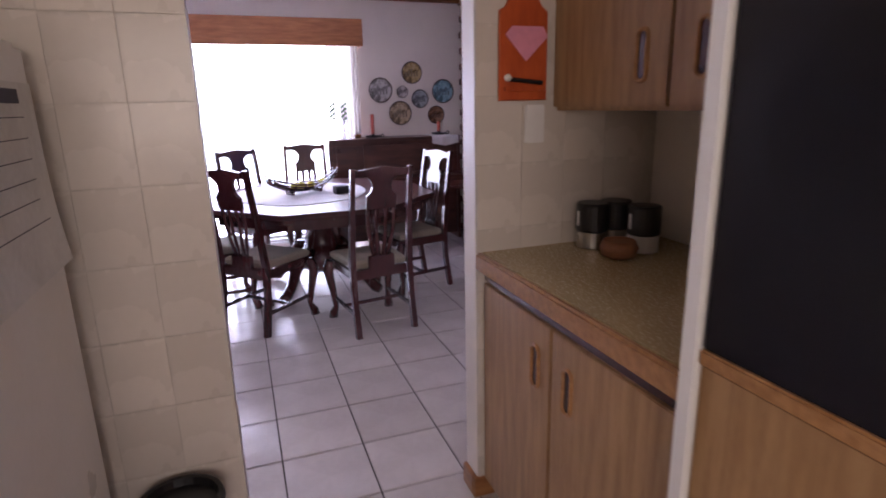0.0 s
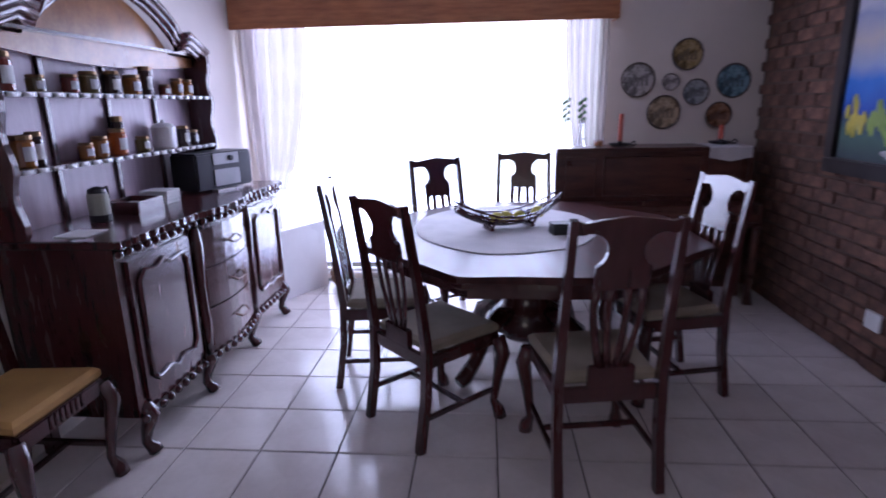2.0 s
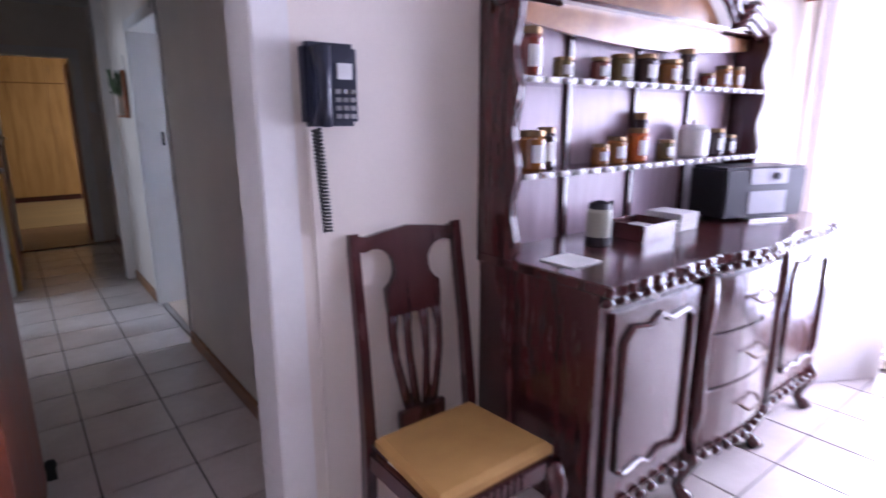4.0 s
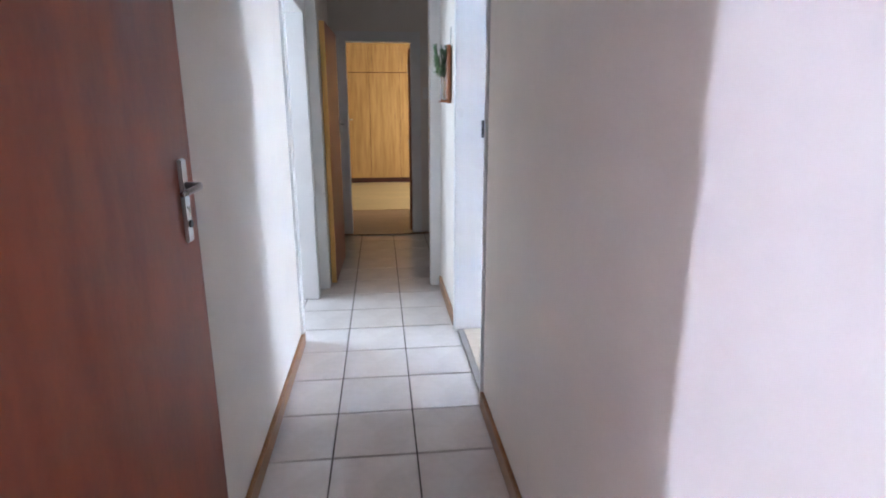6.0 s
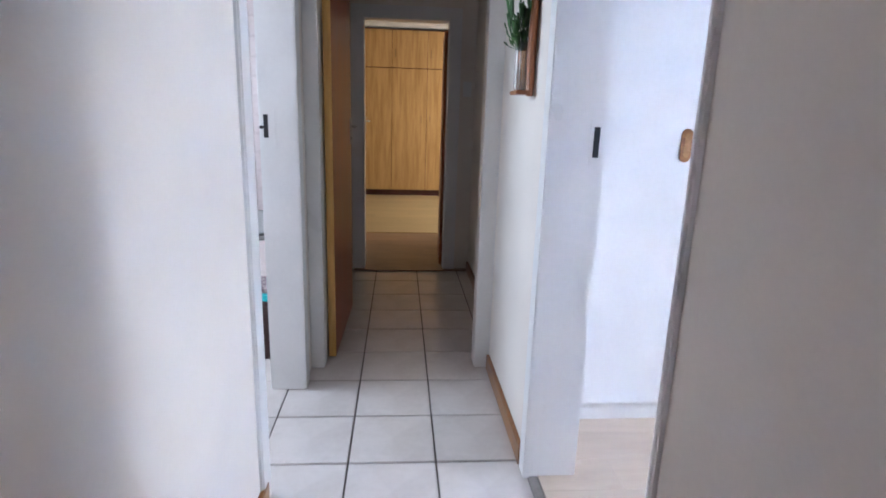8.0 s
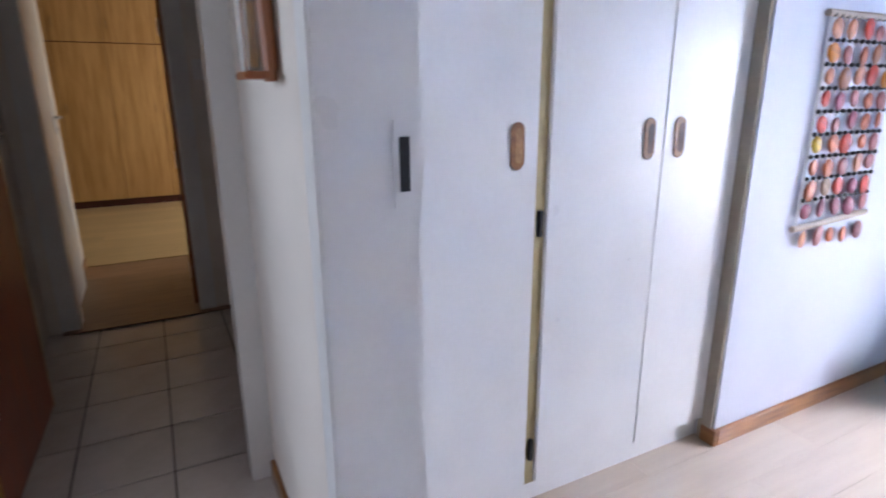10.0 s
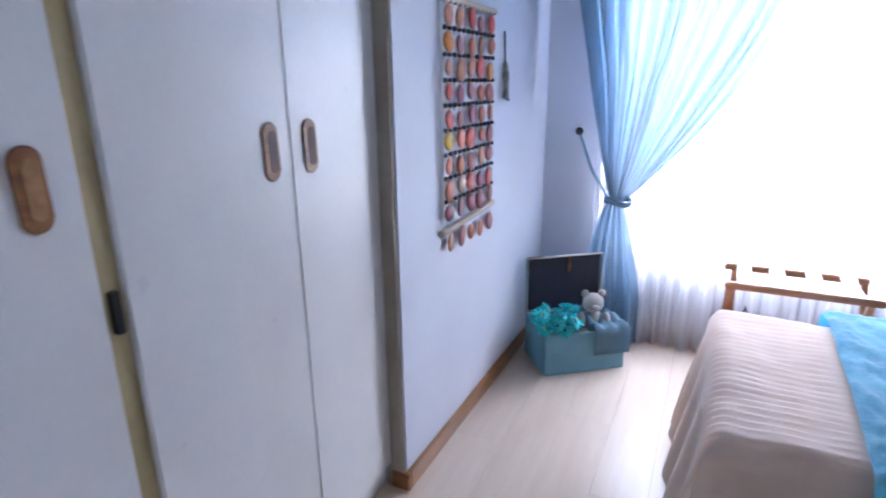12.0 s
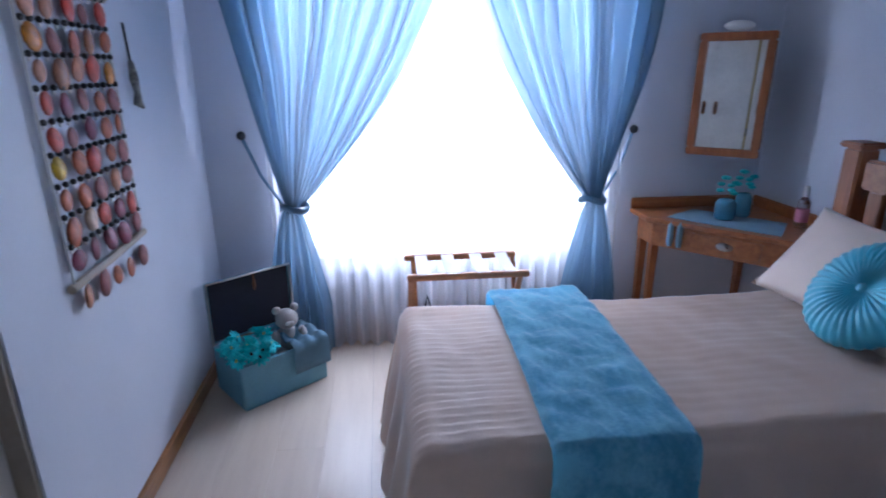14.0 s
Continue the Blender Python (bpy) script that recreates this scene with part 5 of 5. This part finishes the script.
for y in (BY0 - 0.03, 5.57):
    p = part("bed_post", cube(-1.72, -1.63, y - 0.045, y + 0.045, 0.0, 1.14, 0.008), PINEZ, bd, "square pine post")
    part("post_cap", cube(-1.735, -1.615, y - 0.06, y + 0.06, 1.14, 1.165, 0.008), PINEZ, p)
for x in (BX0 + 0.12,):
    for y in (BY0 + 0.1, BY1 - 0.1):
        part("bed_foot", cube(x - 0.03, x + 0.03, y - 0.03, y + 0.03, 0, 0.2), PINEZ, bd)


def runner(u, v):
    s = v * 1.85 - 0.55
    w = BY1 - BY0
    x = -3.27 + 0.37 * u + 0.03 * math.sin(s * 2)
    wob = 0.022 * noise.noise((x * 7, s * 9, 1)) + 0.006 * noise.noise((x * 40, s * 40, 1))
    if s < 0:
        y, z = BY0 - 0.035 - 0.09 * min(1, -s / 0.5) - abs(wob), BZ + s + 0.02
    elif s > w:
        y, z = BY1 + 0.035 + 0.09 * min(1, (s - w) / 0.5) + abs(wob), BZ - (s - w) + 0.02
    else:
        y, z = BY0 - 0.03 + s * (w + 0.06) / w, BZ + 0.03 + abs(wob)
    edge = min(u, 1 - u)
    if edge < 0.05:
        z -= 0.012 * (1 - edge / 0.05)
    return (x, y, z)


tagged(part("bed_throw", sheet(runner, 50, 130, 0.012), FUR, smooth=True), "turquoise fleece throw folded across the bed", "throw")


def pillow(name, m, w, h, t, material, label):
    def shell(sgn):
        return lambda u, v: ((u - 0.5) * w * (1 - 0.1 * math.sin(math.pi * v)), (v - 0.5) * h * (1 - 0.1 * math.sin(math.pi * u)), sgn * t * (math.sin(math.pi * u) * math.sin(math.pi * v)) ** 0.5)
    bm = sheet(shell(1), 20, 20)
    other = sheet(shell(-1), 20, 20)
    me = bpy.data.meshes.new("half")
    other.to_mesh(me)
    other.free()
    bm.from_mesh(me)
    bmesh.ops.remove_doubles(bm, verts=bm.verts, dist=0.002)
    ob = part(name, bm, material, None, smooth=True)
    ob.matrix_basis = m
    return tagged(ob, label, "pillow")


pillow("pillow", pose(-1.96, 5.2, 0.745, ry=-50), 0.42, 0.66, 0.09, BEDW, "beige pillow leaning on the headboard")
pillow("pillow", pose(-1.9, 4.8, 0.76, ry=-58), 0.42, 0.5, 0.09, BEDW, "second beige pillow leaning on the headboard")
rc = thing("round_cushion", pose(-2.1, 4.97, 0.76, ry=-50), "round turquoise satin cushion with pleats and button", "cushion")
prof = [(0.2 * math.sin(a), 0.065 * math.cos(a)) for a in [math.pi * k / 12 for k in range(13)]]


def puff(u, v):
    a, p = u * 2 * math.pi, v * math.pi
    r = 0.2 * math.sin(p) ** 0.8 * (1 + 0.012 * math.sin(a * 36))
    z = 0.068 * math.cos(p) * (0.55 + 0.45 * min(1, r / 0.12)) + 0.004 * math.sin(a * 36) * math.cos(p)
    return (r * math.cos(a), r * math.sin(a), z)


part("cover", sheet(puff, 144, 16), SATIN, rc, smooth=True)
part("button", ball(0.02, (0, 0, 0.038), (1, 1, 0.5)), SATIN, rc, smooth=True)

# ---- luggage rack ----
lr = thing("luggage_rack", pose(-3.265, 5.95, 0), "folding wooden luggage rack with pale straps", "luggage rack")
for y in (-0.14, 0.14):
    part("top_rail", cube(-0.28, 0.28, y - 0.014, y + 0.014, 0.55, 0.58, 0.005), PINE, lr)
    part("foot_rail", cube(-0.25, 0.25, y - 0.012, y + 0.012, 0.0, 0.025, 0.004), PINE, lr)
for x in (-0.25, 0.25):
    for s in (-1, 1):
        xx = x + 0.014 * s
        part("cross_leg", tube([(xx, s * 0.14, 0.555), (xx, -s * 0.14, 0.02)], 0.017, 4), PINE, lr)
part("stay_bar", tube([(-0.25, 0, 0.285), (0.25, 0, 0.285)], 0.01, 8), PINE, lr)
for x in (-0.2, -0.07, 0.07, 0.2):
    part("strap", sheet(lambda u, v: (x + (u - 0.5) * 0.06, -0.155 + 0.31 * v, 0.583 - 0.02 * math.sin(math.pi * v)), 2, 10, 0.003), GLOSS, lr, "pale webbing strap")
part("buckle", tube([(-0.2, -0.12, 0.4), (-0.19, -0.12, 0.47), (-0.17, -0.12, 0.4), (-0.2, -0.12, 0.4)], 0.006, 6), BLACK, lr)

# ---- suitcase with flowers, bear and cloth ----
CASE_AT = pose(-4.11, 5.815, 0, rz=38) @ Matrix.Scale(0.88, 4)
sc = thing("suitcase", CASE_AT, "open vintage blue suitcase with dark lining", "suitcase")
for nm, b in (("front_side", (-0.24, 0.24, 0.0, 0.012)), ("back_side", (-0.24, 0.24, 0.318, 0.33)), ("end_side", (-0.24, -0.228, 0.012, 0.318)), ("end_side", (0.228, 0.24, 0.012, 0.318))):
    part(nm, cube(*b, 0.012, 0.26, 0.004), CASE, sc)
part("base", cube(-0.228, 0.228, 0.012, 0.318, 0.013, 0.025), NAVY, sc)
lid = part("lid", cube(-0.24, 0.24, 0.335, 0.35, 0.262, 0.61, 0.006), CASE, sc, "upright open lid")
part("lid_lining", cube(-0.225, 0.225, 0.329, 0.3345, 0.28, 0.6), NAVY, lid, "dark navy lining")
part("lid_rim", tube([(-0.238, 0.322, 0.262), (-0.238, 0.322, 0.608), (0.238, 0.322, 0.608), (0.238, 0.322, 0.262)], 0.008, 6), STEEL, lid)
part("tassel", lathe([(0.004, 0), (0.012, 0.03), (0.006, 0.06), (0.004, 0.1)], 8, (0.02, 0.318, 0.51)), CLAY, lid)
for x in (-0.21, 0.21):
    for y in (0.03, 0.3):
        part("corner_foot", ball(0.018, (x, y, 0.013), (1.3, 1.3, 0.7)), BLACK, sc)
fl = thing("flower_bunch", CASE_AT @ pose(-0.12, 0.06, 0.19), "bunch of turquoise artificial flowers spilling from the suitcase", "flowers")
random.seed(4)
for k in range(24):
    x, y, z = random.uniform(-0.17, 0.05), random.uniform(-0.1, 0.09), random.uniform(0.09, 0.2)
    z += -0.1 * x
    bm = bmesh.new()
    for q in range(10):
        a = 2 * math.pi * q / 10
        for r, h in ((0.035, 0.008), (0.024, 0.02)):
            tube([(0, 0, 0), (r * 0.6 * math.cos(a + h * 20), r * 0.6 * math.sin(a + h * 20), h), (r * 1.35 * math.cos(a + h * 20), r * 1.35 * math.sin(a + h * 20), h * 1.1)], [0.004, 0.012, 0.006], 5, bm, 0.35)
    f = part("blossom", bm, TEAL, fl)
    f.matrix_basis = pose(x, y, z, random.uniform(15, 70), random.uniform(-40, 30), random.uniform(0, 360))
    part("blossom_centre", ball(0.01, (0, 0, 0.016)), FRUIT if k % 3 else BLACK, f)
bear = bmesh.new()
for r, at, s in ((0.055, (0, 0, 0.07), (1, 0.9, 1.15)), (0.05, (0, -0.01, 0.17), (1.05, 0.95, 0.95)), (0.02, (-0.04, -0.005, 0.215), (1, 0.6, 1)), (0.02, (0.04, -0.005, 0.215), (1, 0.6, 1)), (0.02, (0, -0.052, 0.16), (1.1, 0.9, 0.8)),
                 (0.024, (-0.06, -0.03, 0.09), (0.9, 1.1, 1.6)), (0.024, (0.06, -0.03, 0.09), (0.9, 1.1, 1.6)), (0.028, (-0.045, -0.06, 0.025), (1, 1.5, 1)), (0.028, (0.045, -0.06, 0.025), (1, 1.5, 1))):
    ball(r, at, s, 12, bear)
br = part("teddy_bear", bear, PLUSH, None, smooth=True)
br.matrix_basis = CASE_AT @ pose(0.1, 0.15, 0.17, rz=-11) @ Matrix.Scale(1.2, 4)
tagged(br, "small grey plush bear sitting in the suitcase", "plush toy")
tagged(part("blue_cloth", sheet(lambda u, v: tuple(CASE_AT @ Vector((0.04 + 0.215 * u, -0.02 + 0.24 * v if v > 0.15 else -0.022, (0.285 + 0.012 * math.sin(u * 17) + 0.012 * math.sin(v * 13)) if v > 0.15 else 0.12 + 0.17 * v / 0.15))), 26, 30, 0.008), THROW, smooth=True), "pale blue woven cloth draped over the suitcase edge", "cloth")

# ---- shell hanging ----
sh_ = thing("shell_hanging", pose(-4.492, 5.24, 0), "wall hanging of dyed shells and beads on sticks", "wall hanging")
for z, tilt in ((0.9, 0.012), (1.67, 0.0)):
    part("stick", tube([(0, -0.25, z - tilt), (0.004, 0, z), (0, 0.25, z + tilt)], 0.013, 8), mat("driftwood", (0.5, 0.42, 0.34), 0.8), sh_)
random.seed(11)
for r in range(10):
    z = 1.62 - r * 0.083
    if r == 9:
        z = 0.84
    bm = bmesh.new()
    if r < 9:
        bm.free()
        bits("bead", ball(0.009, n=6), BLACK, sh_, [(0.006, -0.22 + q * 0.04, z + 0.044) for q in range(12)])
        bits("bone_bead", cube(0, 0.004, -0.006, 0.006, 0, 0.014), GLOSS, sh_, [(0.002, -0.218 + q * 0.04, z + 0.026) for q in range(12)])
    else:
        bm.free()
    for q in range(5):
        s = part("shell", ball(random.uniform(0.027, 0.034), (0, 0, 0), (0.3, 1, 1.05 + 0.3 * random.random()), 10), SHELLS[random.choice((0, 0, 1, 1, 2, 3, 4, 5, 5, 6, 6, 7, 8))], sh_, smooth=True)
        s.matrix_basis = pose(0.008, -0.19 + q * 0.095 + random.uniform(-0.01, 0.01), z + random.uniform(-0.008, 0.008), random.uniform(-28, 28), 0, random.uniform(-10, 10))
for y in (-0.235, 0.235):
    part("side_cord", tube([(0.002, y, 1.67), (0.002, y, 0.9)], 0.004, 5), PAPER, sh_)
mb = thing("carved_mobile", pose(-4.492, 5.61, 1.33) @ Matrix.Scale(0.78, 4), "small carved bird mobile hanging on a dark cord", "ornament")
part("cord", tube([(0, 0, 0.36), (0.004, 0.005, 0.2)], 0.006, 6), BLACK, mb)
part("carving", tube([(0.005, 0.005, 0.2), (0.015, -0.012, 0.13), (0.01, 0.012, 0.07), (0.015, -0.01, 0.02), (0.02, 0.03, 0.0)], [0.012, 0.02, 0.014, 0.02, 0.006], 8), mat("weathered carving", (0.3, 0.28, 0.24), 0.7, (0.08, 0.07, 0.07), 30), mb, smooth=True)

# ---- corner table, mirror and trinkets ----
TBZ = 0.72
cx, cy = -1.565, 6.335
tri = [(cx, cy), (cx - 0.72, cy), (cx - 0.72, cy - 0.2), (cx - 0.2, cy - 0.78), (cx, cy - 0.78)]
ctb = thing("corner_table", Matrix(), "varnished pine corner table with a drawer", "table")
part("tabletop", slab(tri, TBZ - 0.025, TBZ, bevel=0.005), PINE, ctb)
inn = [(cx - 0.03, cy - 0.03), (cx - 0.68, cy - 0.03), (cx - 0.68, cy - 0.2), (cx - 0.2, cy - 0.73), (cx - 0.03, cy - 0.73)]
part("apron", slab(inn, TBZ - 0.15, TBZ - 0.026), PINE, ctb)
for x, y in ((-0.66, -0.06), (-0.66, -0.19), (-0.08, -0.08), (-0.21, -0.68), (-0.06, -0.7)):
    part("table_leg", tube([(cx + x, cy + y, TBZ - 0.15), (cx + x, cy + y, 0)], [0.028, 0.02], 4), PINEZ, ctb)
part("gallery", cube(cx - 0.72, cx - 0.02, cy - 0.018, cy, TBZ + 0.001, TBZ + 0.06, 0.006), PINE, ctb)
part("gallery", cube(cx - 0.018, cx, cy - 0.78, cy - 0.019, TBZ + 0.001, TBZ + 0.06, 0.006), PINE, ctb)
mid_ = Vector((cx - 0.44, cy - 0.465, TBZ - 0.088))
fd = Vector((-0.53, -0.48, 0)).normalized()
yaw = math.degrees(math.atan2(fd.y, fd.x))
dr = part("drawer", cube(0, 0.012, -0.16, 0.16, -0.045, 0.045, 0.004), PINE, ctb)
dr.matrix_basis = Matrix.Translation(mid_ + fd * 0.002) @ pose(0, 0, 0, rz=yaw)
part("cup_pull", ball(0.035, (0.014, 0, 0), (0.5, 1.1, 0.6)), STEEL, dr, "nickel cup pull", smooth=True)
tagged(part("table_mat", slab([(cx - 0.62, cy - 0.22), (cx - 0.28, cy - 0.62), (cx - 0.1, cy - 0.42), (cx - 0.4, cy - 0.08)], TBZ + 0.001, TBZ + 0.005), THROW), "pale blue cloth with tassels on the corner table", "cloth")
for x, y in ((cx - 0.63, cy - 0.29), (cx - 0.6, cy - 0.325)):
    tagged(part("tassel", lathe([(0.004, 0.0), (0.014, -0.02), (0.016, -0.1), (0.012, -0.13)], 10, (x, y, TBZ)), THROW), "blue tassel hanging from the table cloth", "tassel", "table cloth tassels")
for x, y, r, h in ((cx - 0.36, cy - 0.3, 0.05, 0.1), (cx - 0.24, cy - 0.26, 0.04, 0.12)):
    v = thing("glass_jar", pose(x, y, TBZ + 0.006), "blue glass jar with turquoise sprig on the corner table", "jar", "blue jars on the corner table")
    part("glass", lathe([(r * 0.8, 0), (r, 0.01), (r, h * 0.8), (r * 0.7, h), (r * 0.65, h)], 18), mat("blue glass", (0.08, 0.25, 0.35), 0.1, bump=0.0), v, smooth=True)
    bm = bmesh.new()
    for k in range(8):
        ball(0.018, (0.035 * math.cos(k * 2.3), 0.035 * math.sin(k * 2.3), h + 0.03 + 0.012 * k), (1.2, 1, 0.6), 6, bm)
    part("sprig", bm, TEAL, v)
pb = thing("perfume_bottle", pose(cx - 0.1, cy - 0.5, TBZ + 0.006), "tall clear perfume bottle with pink label", "bottle")
part("bottle", lathe([(0.026, 0), (0.028, 0.01), (0.028, 0.12), (0.012, 0.15)], 16), GLASS, pb)
part("label_band", lathe([(0.0285, 0.03), (0.0288, 0.032), (0.0288, 0.09), (0.0285, 0.092)], 16), PINK, pb)
part("cap", lathe([(0.014, 0.151), (0.016, 0.16), (0.012, 0.2)], 12), GLOSS, pb)
mr_ = thing("corner_mirror", Matrix.Translation((-1.89, 6.19, 1.02)) @ pose(0, 0, 0, rz=-42.4) @ pose(0, 0, 0, rx=-1.8), "wood-framed mirror hung across the room corner", "mirror")
MW, MH, FB = 0.172, 0.6, 0.04
part("glass", cube(-MW + FB, MW - FB, -0.012, -0.008, FB, MH - FB), MIRROR, mr_, "mirror glass")
for a in ((-MW, MW, 0, FB), (-MW, MW, MH - FB, MH), (-MW, -MW + FB, FB, MH - FB), (MW - FB, MW, FB, MH - FB)):
    part("frame_bar", cube(a[0], a[1], -0.03, 0.0, a[2], a[3], 0.006), PINEZ, mr_)
part("backing", cube(-MW + 0.01, MW - 0.01, 0.001, 0.012, 0.01, MH - 0.01), DARK, mr_)
tagged(part("mirror_ornament", ball(0.07, (-1.895, 6.185, 1.02 + MH + 0.028), (1.1, 0.7, 0.35)), GLOSS, smooth=True), "white ornament resting on top of the corner mirror", "ornament")
# ---- floor tiles, wall tiles, bricks and floorboards ----
def shared(name, bm, material):
    me = bpy.data.meshes.new(name)
    bmesh.ops.recalc_face_normals(bm, faces=bm.faces)
    bm.to_mesh(me)
    bm.free()
    me.materials.append(material)
    return me


floor = bpy.data.objects["floor"]
T = 0.35
tile_mesh = shared("tile", cube(-T / 2 + 0.0035, T / 2 - 0.0035, -T / 2 + 0.0035, T / 2 - 0.0035, -0.012, 0, 0.0025), FTILE)
rest = bmesh.new()
count = 0


def lay(x, y):
    global count
    if count < 300:
        ob = new("tile", tile_mesh)
        ob.parent = floor
        ob.location = (x, y, random.uniform(-0.0004, 0.0004))
        count += 1
    else:
        cube(x - T / 2 + 0.0035, x + T / 2 - 0.0035, y - T / 2 + 0.0035, y + T / 2 - 0.0035, -0.012, 0, bm=rest)


# dining and kitchen grid, then the corridor's own grid
cells = [(0.71 + T * (i + 0.5), 3.28 + T * (j + 0.5)) for i in range(-5, 7) for j in range(-15, 8)]
cells = [(x, y) for x, y in cells if -1.2 < x < 3.2]
cells.sort(key=lambda c: abs(c[1] - 3.8))
hall = [(-3.611 + T * (i + 0.5), 2.395 + T * (j + 0.5)) for i in range(-10, 7) for j in range(-1, 3)]
for x, y in [c for c in hall if c[0] > -7.2 and (c[1] < 3.25 or c[0] < -5.1)]:
    lay(x, y)
for x, y in cells:
    lay(x, y)
for i in range(-10, 0):
    for j in range(-6, -1):
        lay(-3.611 + T * (i + 0.5), 2.395 + T * (j + 0.5))
tagged(part("tile_field", rest, FTILE, floor), kind="stuff")


def boards(name, x0, x1, y0, y1, w, length, material, z=0.0):
    """Laminate boards running along y, in staggered rows."""
    base = fixed(part(name, cube(x0, x1, y0, y1, z - 0.014, z - 0.004), GROUT))
    me = shared("board", cube(-w / 2 + 0.0006, w / 2 - 0.0006, -length / 2 + 0.0006, length / 2 - 0.0006, -0.004, 0.002), material)
    k = 0
    x = x0 + w / 2
    while x < x1:
        y = y0 - (k * 0.37 % 1) * length + length / 2
        while y - length / 2 < y1:
            lo, hi = max(y - length / 2, y0), min(y + length / 2, y1)
            if hi - lo > 0.02:
                ob = new("board", me)
                ob.parent = base
                ob.location = (x, (lo + hi) / 2, z)
                ob.scale = (1, (hi - lo) / length, 1)
            y += length
        x += w
        k += 1
    return base


fixed(part("threshold_trim", cube(-4.188, -3.268, 3.09, 3.128, -0.004, 0.016, 0.004), mat("worn grey threshold", (0.3, 0.27, 0.25), 0.45, (0.2, 0.18, 0.16), 8)))
boards("floor_bedroom", -4.67, -1.56, 3.13, 6.34, 0.19, 1.2, LAM, 0.012)
boards("floor_far_room", -12.0, -8.55, 0.4, 5.2, 0.19, 1.2, LAMF, 0.012)
boards("floor_far_passage", -8.55, -7.12, 2.2, 3.6, 0.19, 1.2, LAMD, 0.012)
# kitchen wall tiles, 165 x 219
wt = shared("wall_tile", cube(-0.0815, 0.0815, -0.0035, 0, -0.1085, 0.1085, 0.0012), WTILE)
pier = bpy.data.objects["wall_kitchen"]
fixed(part("tile_bed", cube(-1.0, 0.58, 1.724, 1.7295, 0, H), WGROUT))
fixed(part("tile_bed", cube(1.402, 2.118, 1.724, 1.7295, 0, H), WGROUT))
for row in range(12):
    for x in [0.582 - 0.0825 - 0.165 * k for k in range(8)] + [1.402 + 0.0825 + 0.165 * k for k in range(4)]:
        ob = new("wall_tile", wt)
        ob.parent = pier
        ob.location = (x, 1.724, 0.062 + 0.219 * row)
# bathroom wall tiles on the wall behind the tub
bt = shared("wall_tile", cube(0, 0.008, -0.098, 0.098, -0.073, 0.073, 0.002), PTILE)
bw_ = bpy.data.objects["wall_bathroom"]
for row in range(13):
    for k in range(7):
        ob = new("wall_tile", bt)
        ob.parent = bw_
        ob.location = (-7.1, 0.5 + 0.2 * k, 0.62 + 0.15 * row)
# brick wall
bk_ = shared("brick", cube(-0.022, 0.0, -0.106, 0.106, -0.034, 0.034, 0.005), BRICK)
bwall = bpy.data.objects["wall_dining_east"]
more = bmesh.new()
bc_ = 0
for row in range(31):
    for k in range(20):
        y = 6.04 - k * 0.225 - (0.112 if row % 2 else 0)
        z = 0.045 + row * 0.083
        if y < 2.0:
            continue
        if y > 4.0 and bc_ < 300:
            ob = new("brick", bk_)
            ob.parent = bwall
            ob.location = (3.13 + random.uniform(-0.006, 0.003), y + random.uniform(-0.006, 0.006), z + random.uniform(-0.004, 0.004))
            ob.rotation_euler = (radians(random.uniform(-1.5, 1.5)), 0, radians(random.uniform(-1.5, 1.5)))
            bc_ += 1
        else:
            cube(3.108, 3.13, y - 0.106, y + 0.106, z - 0.034, z + 0.034, bm=more)
tagged(part("brick_field", more, BRICK, bwall), kind="stuff")
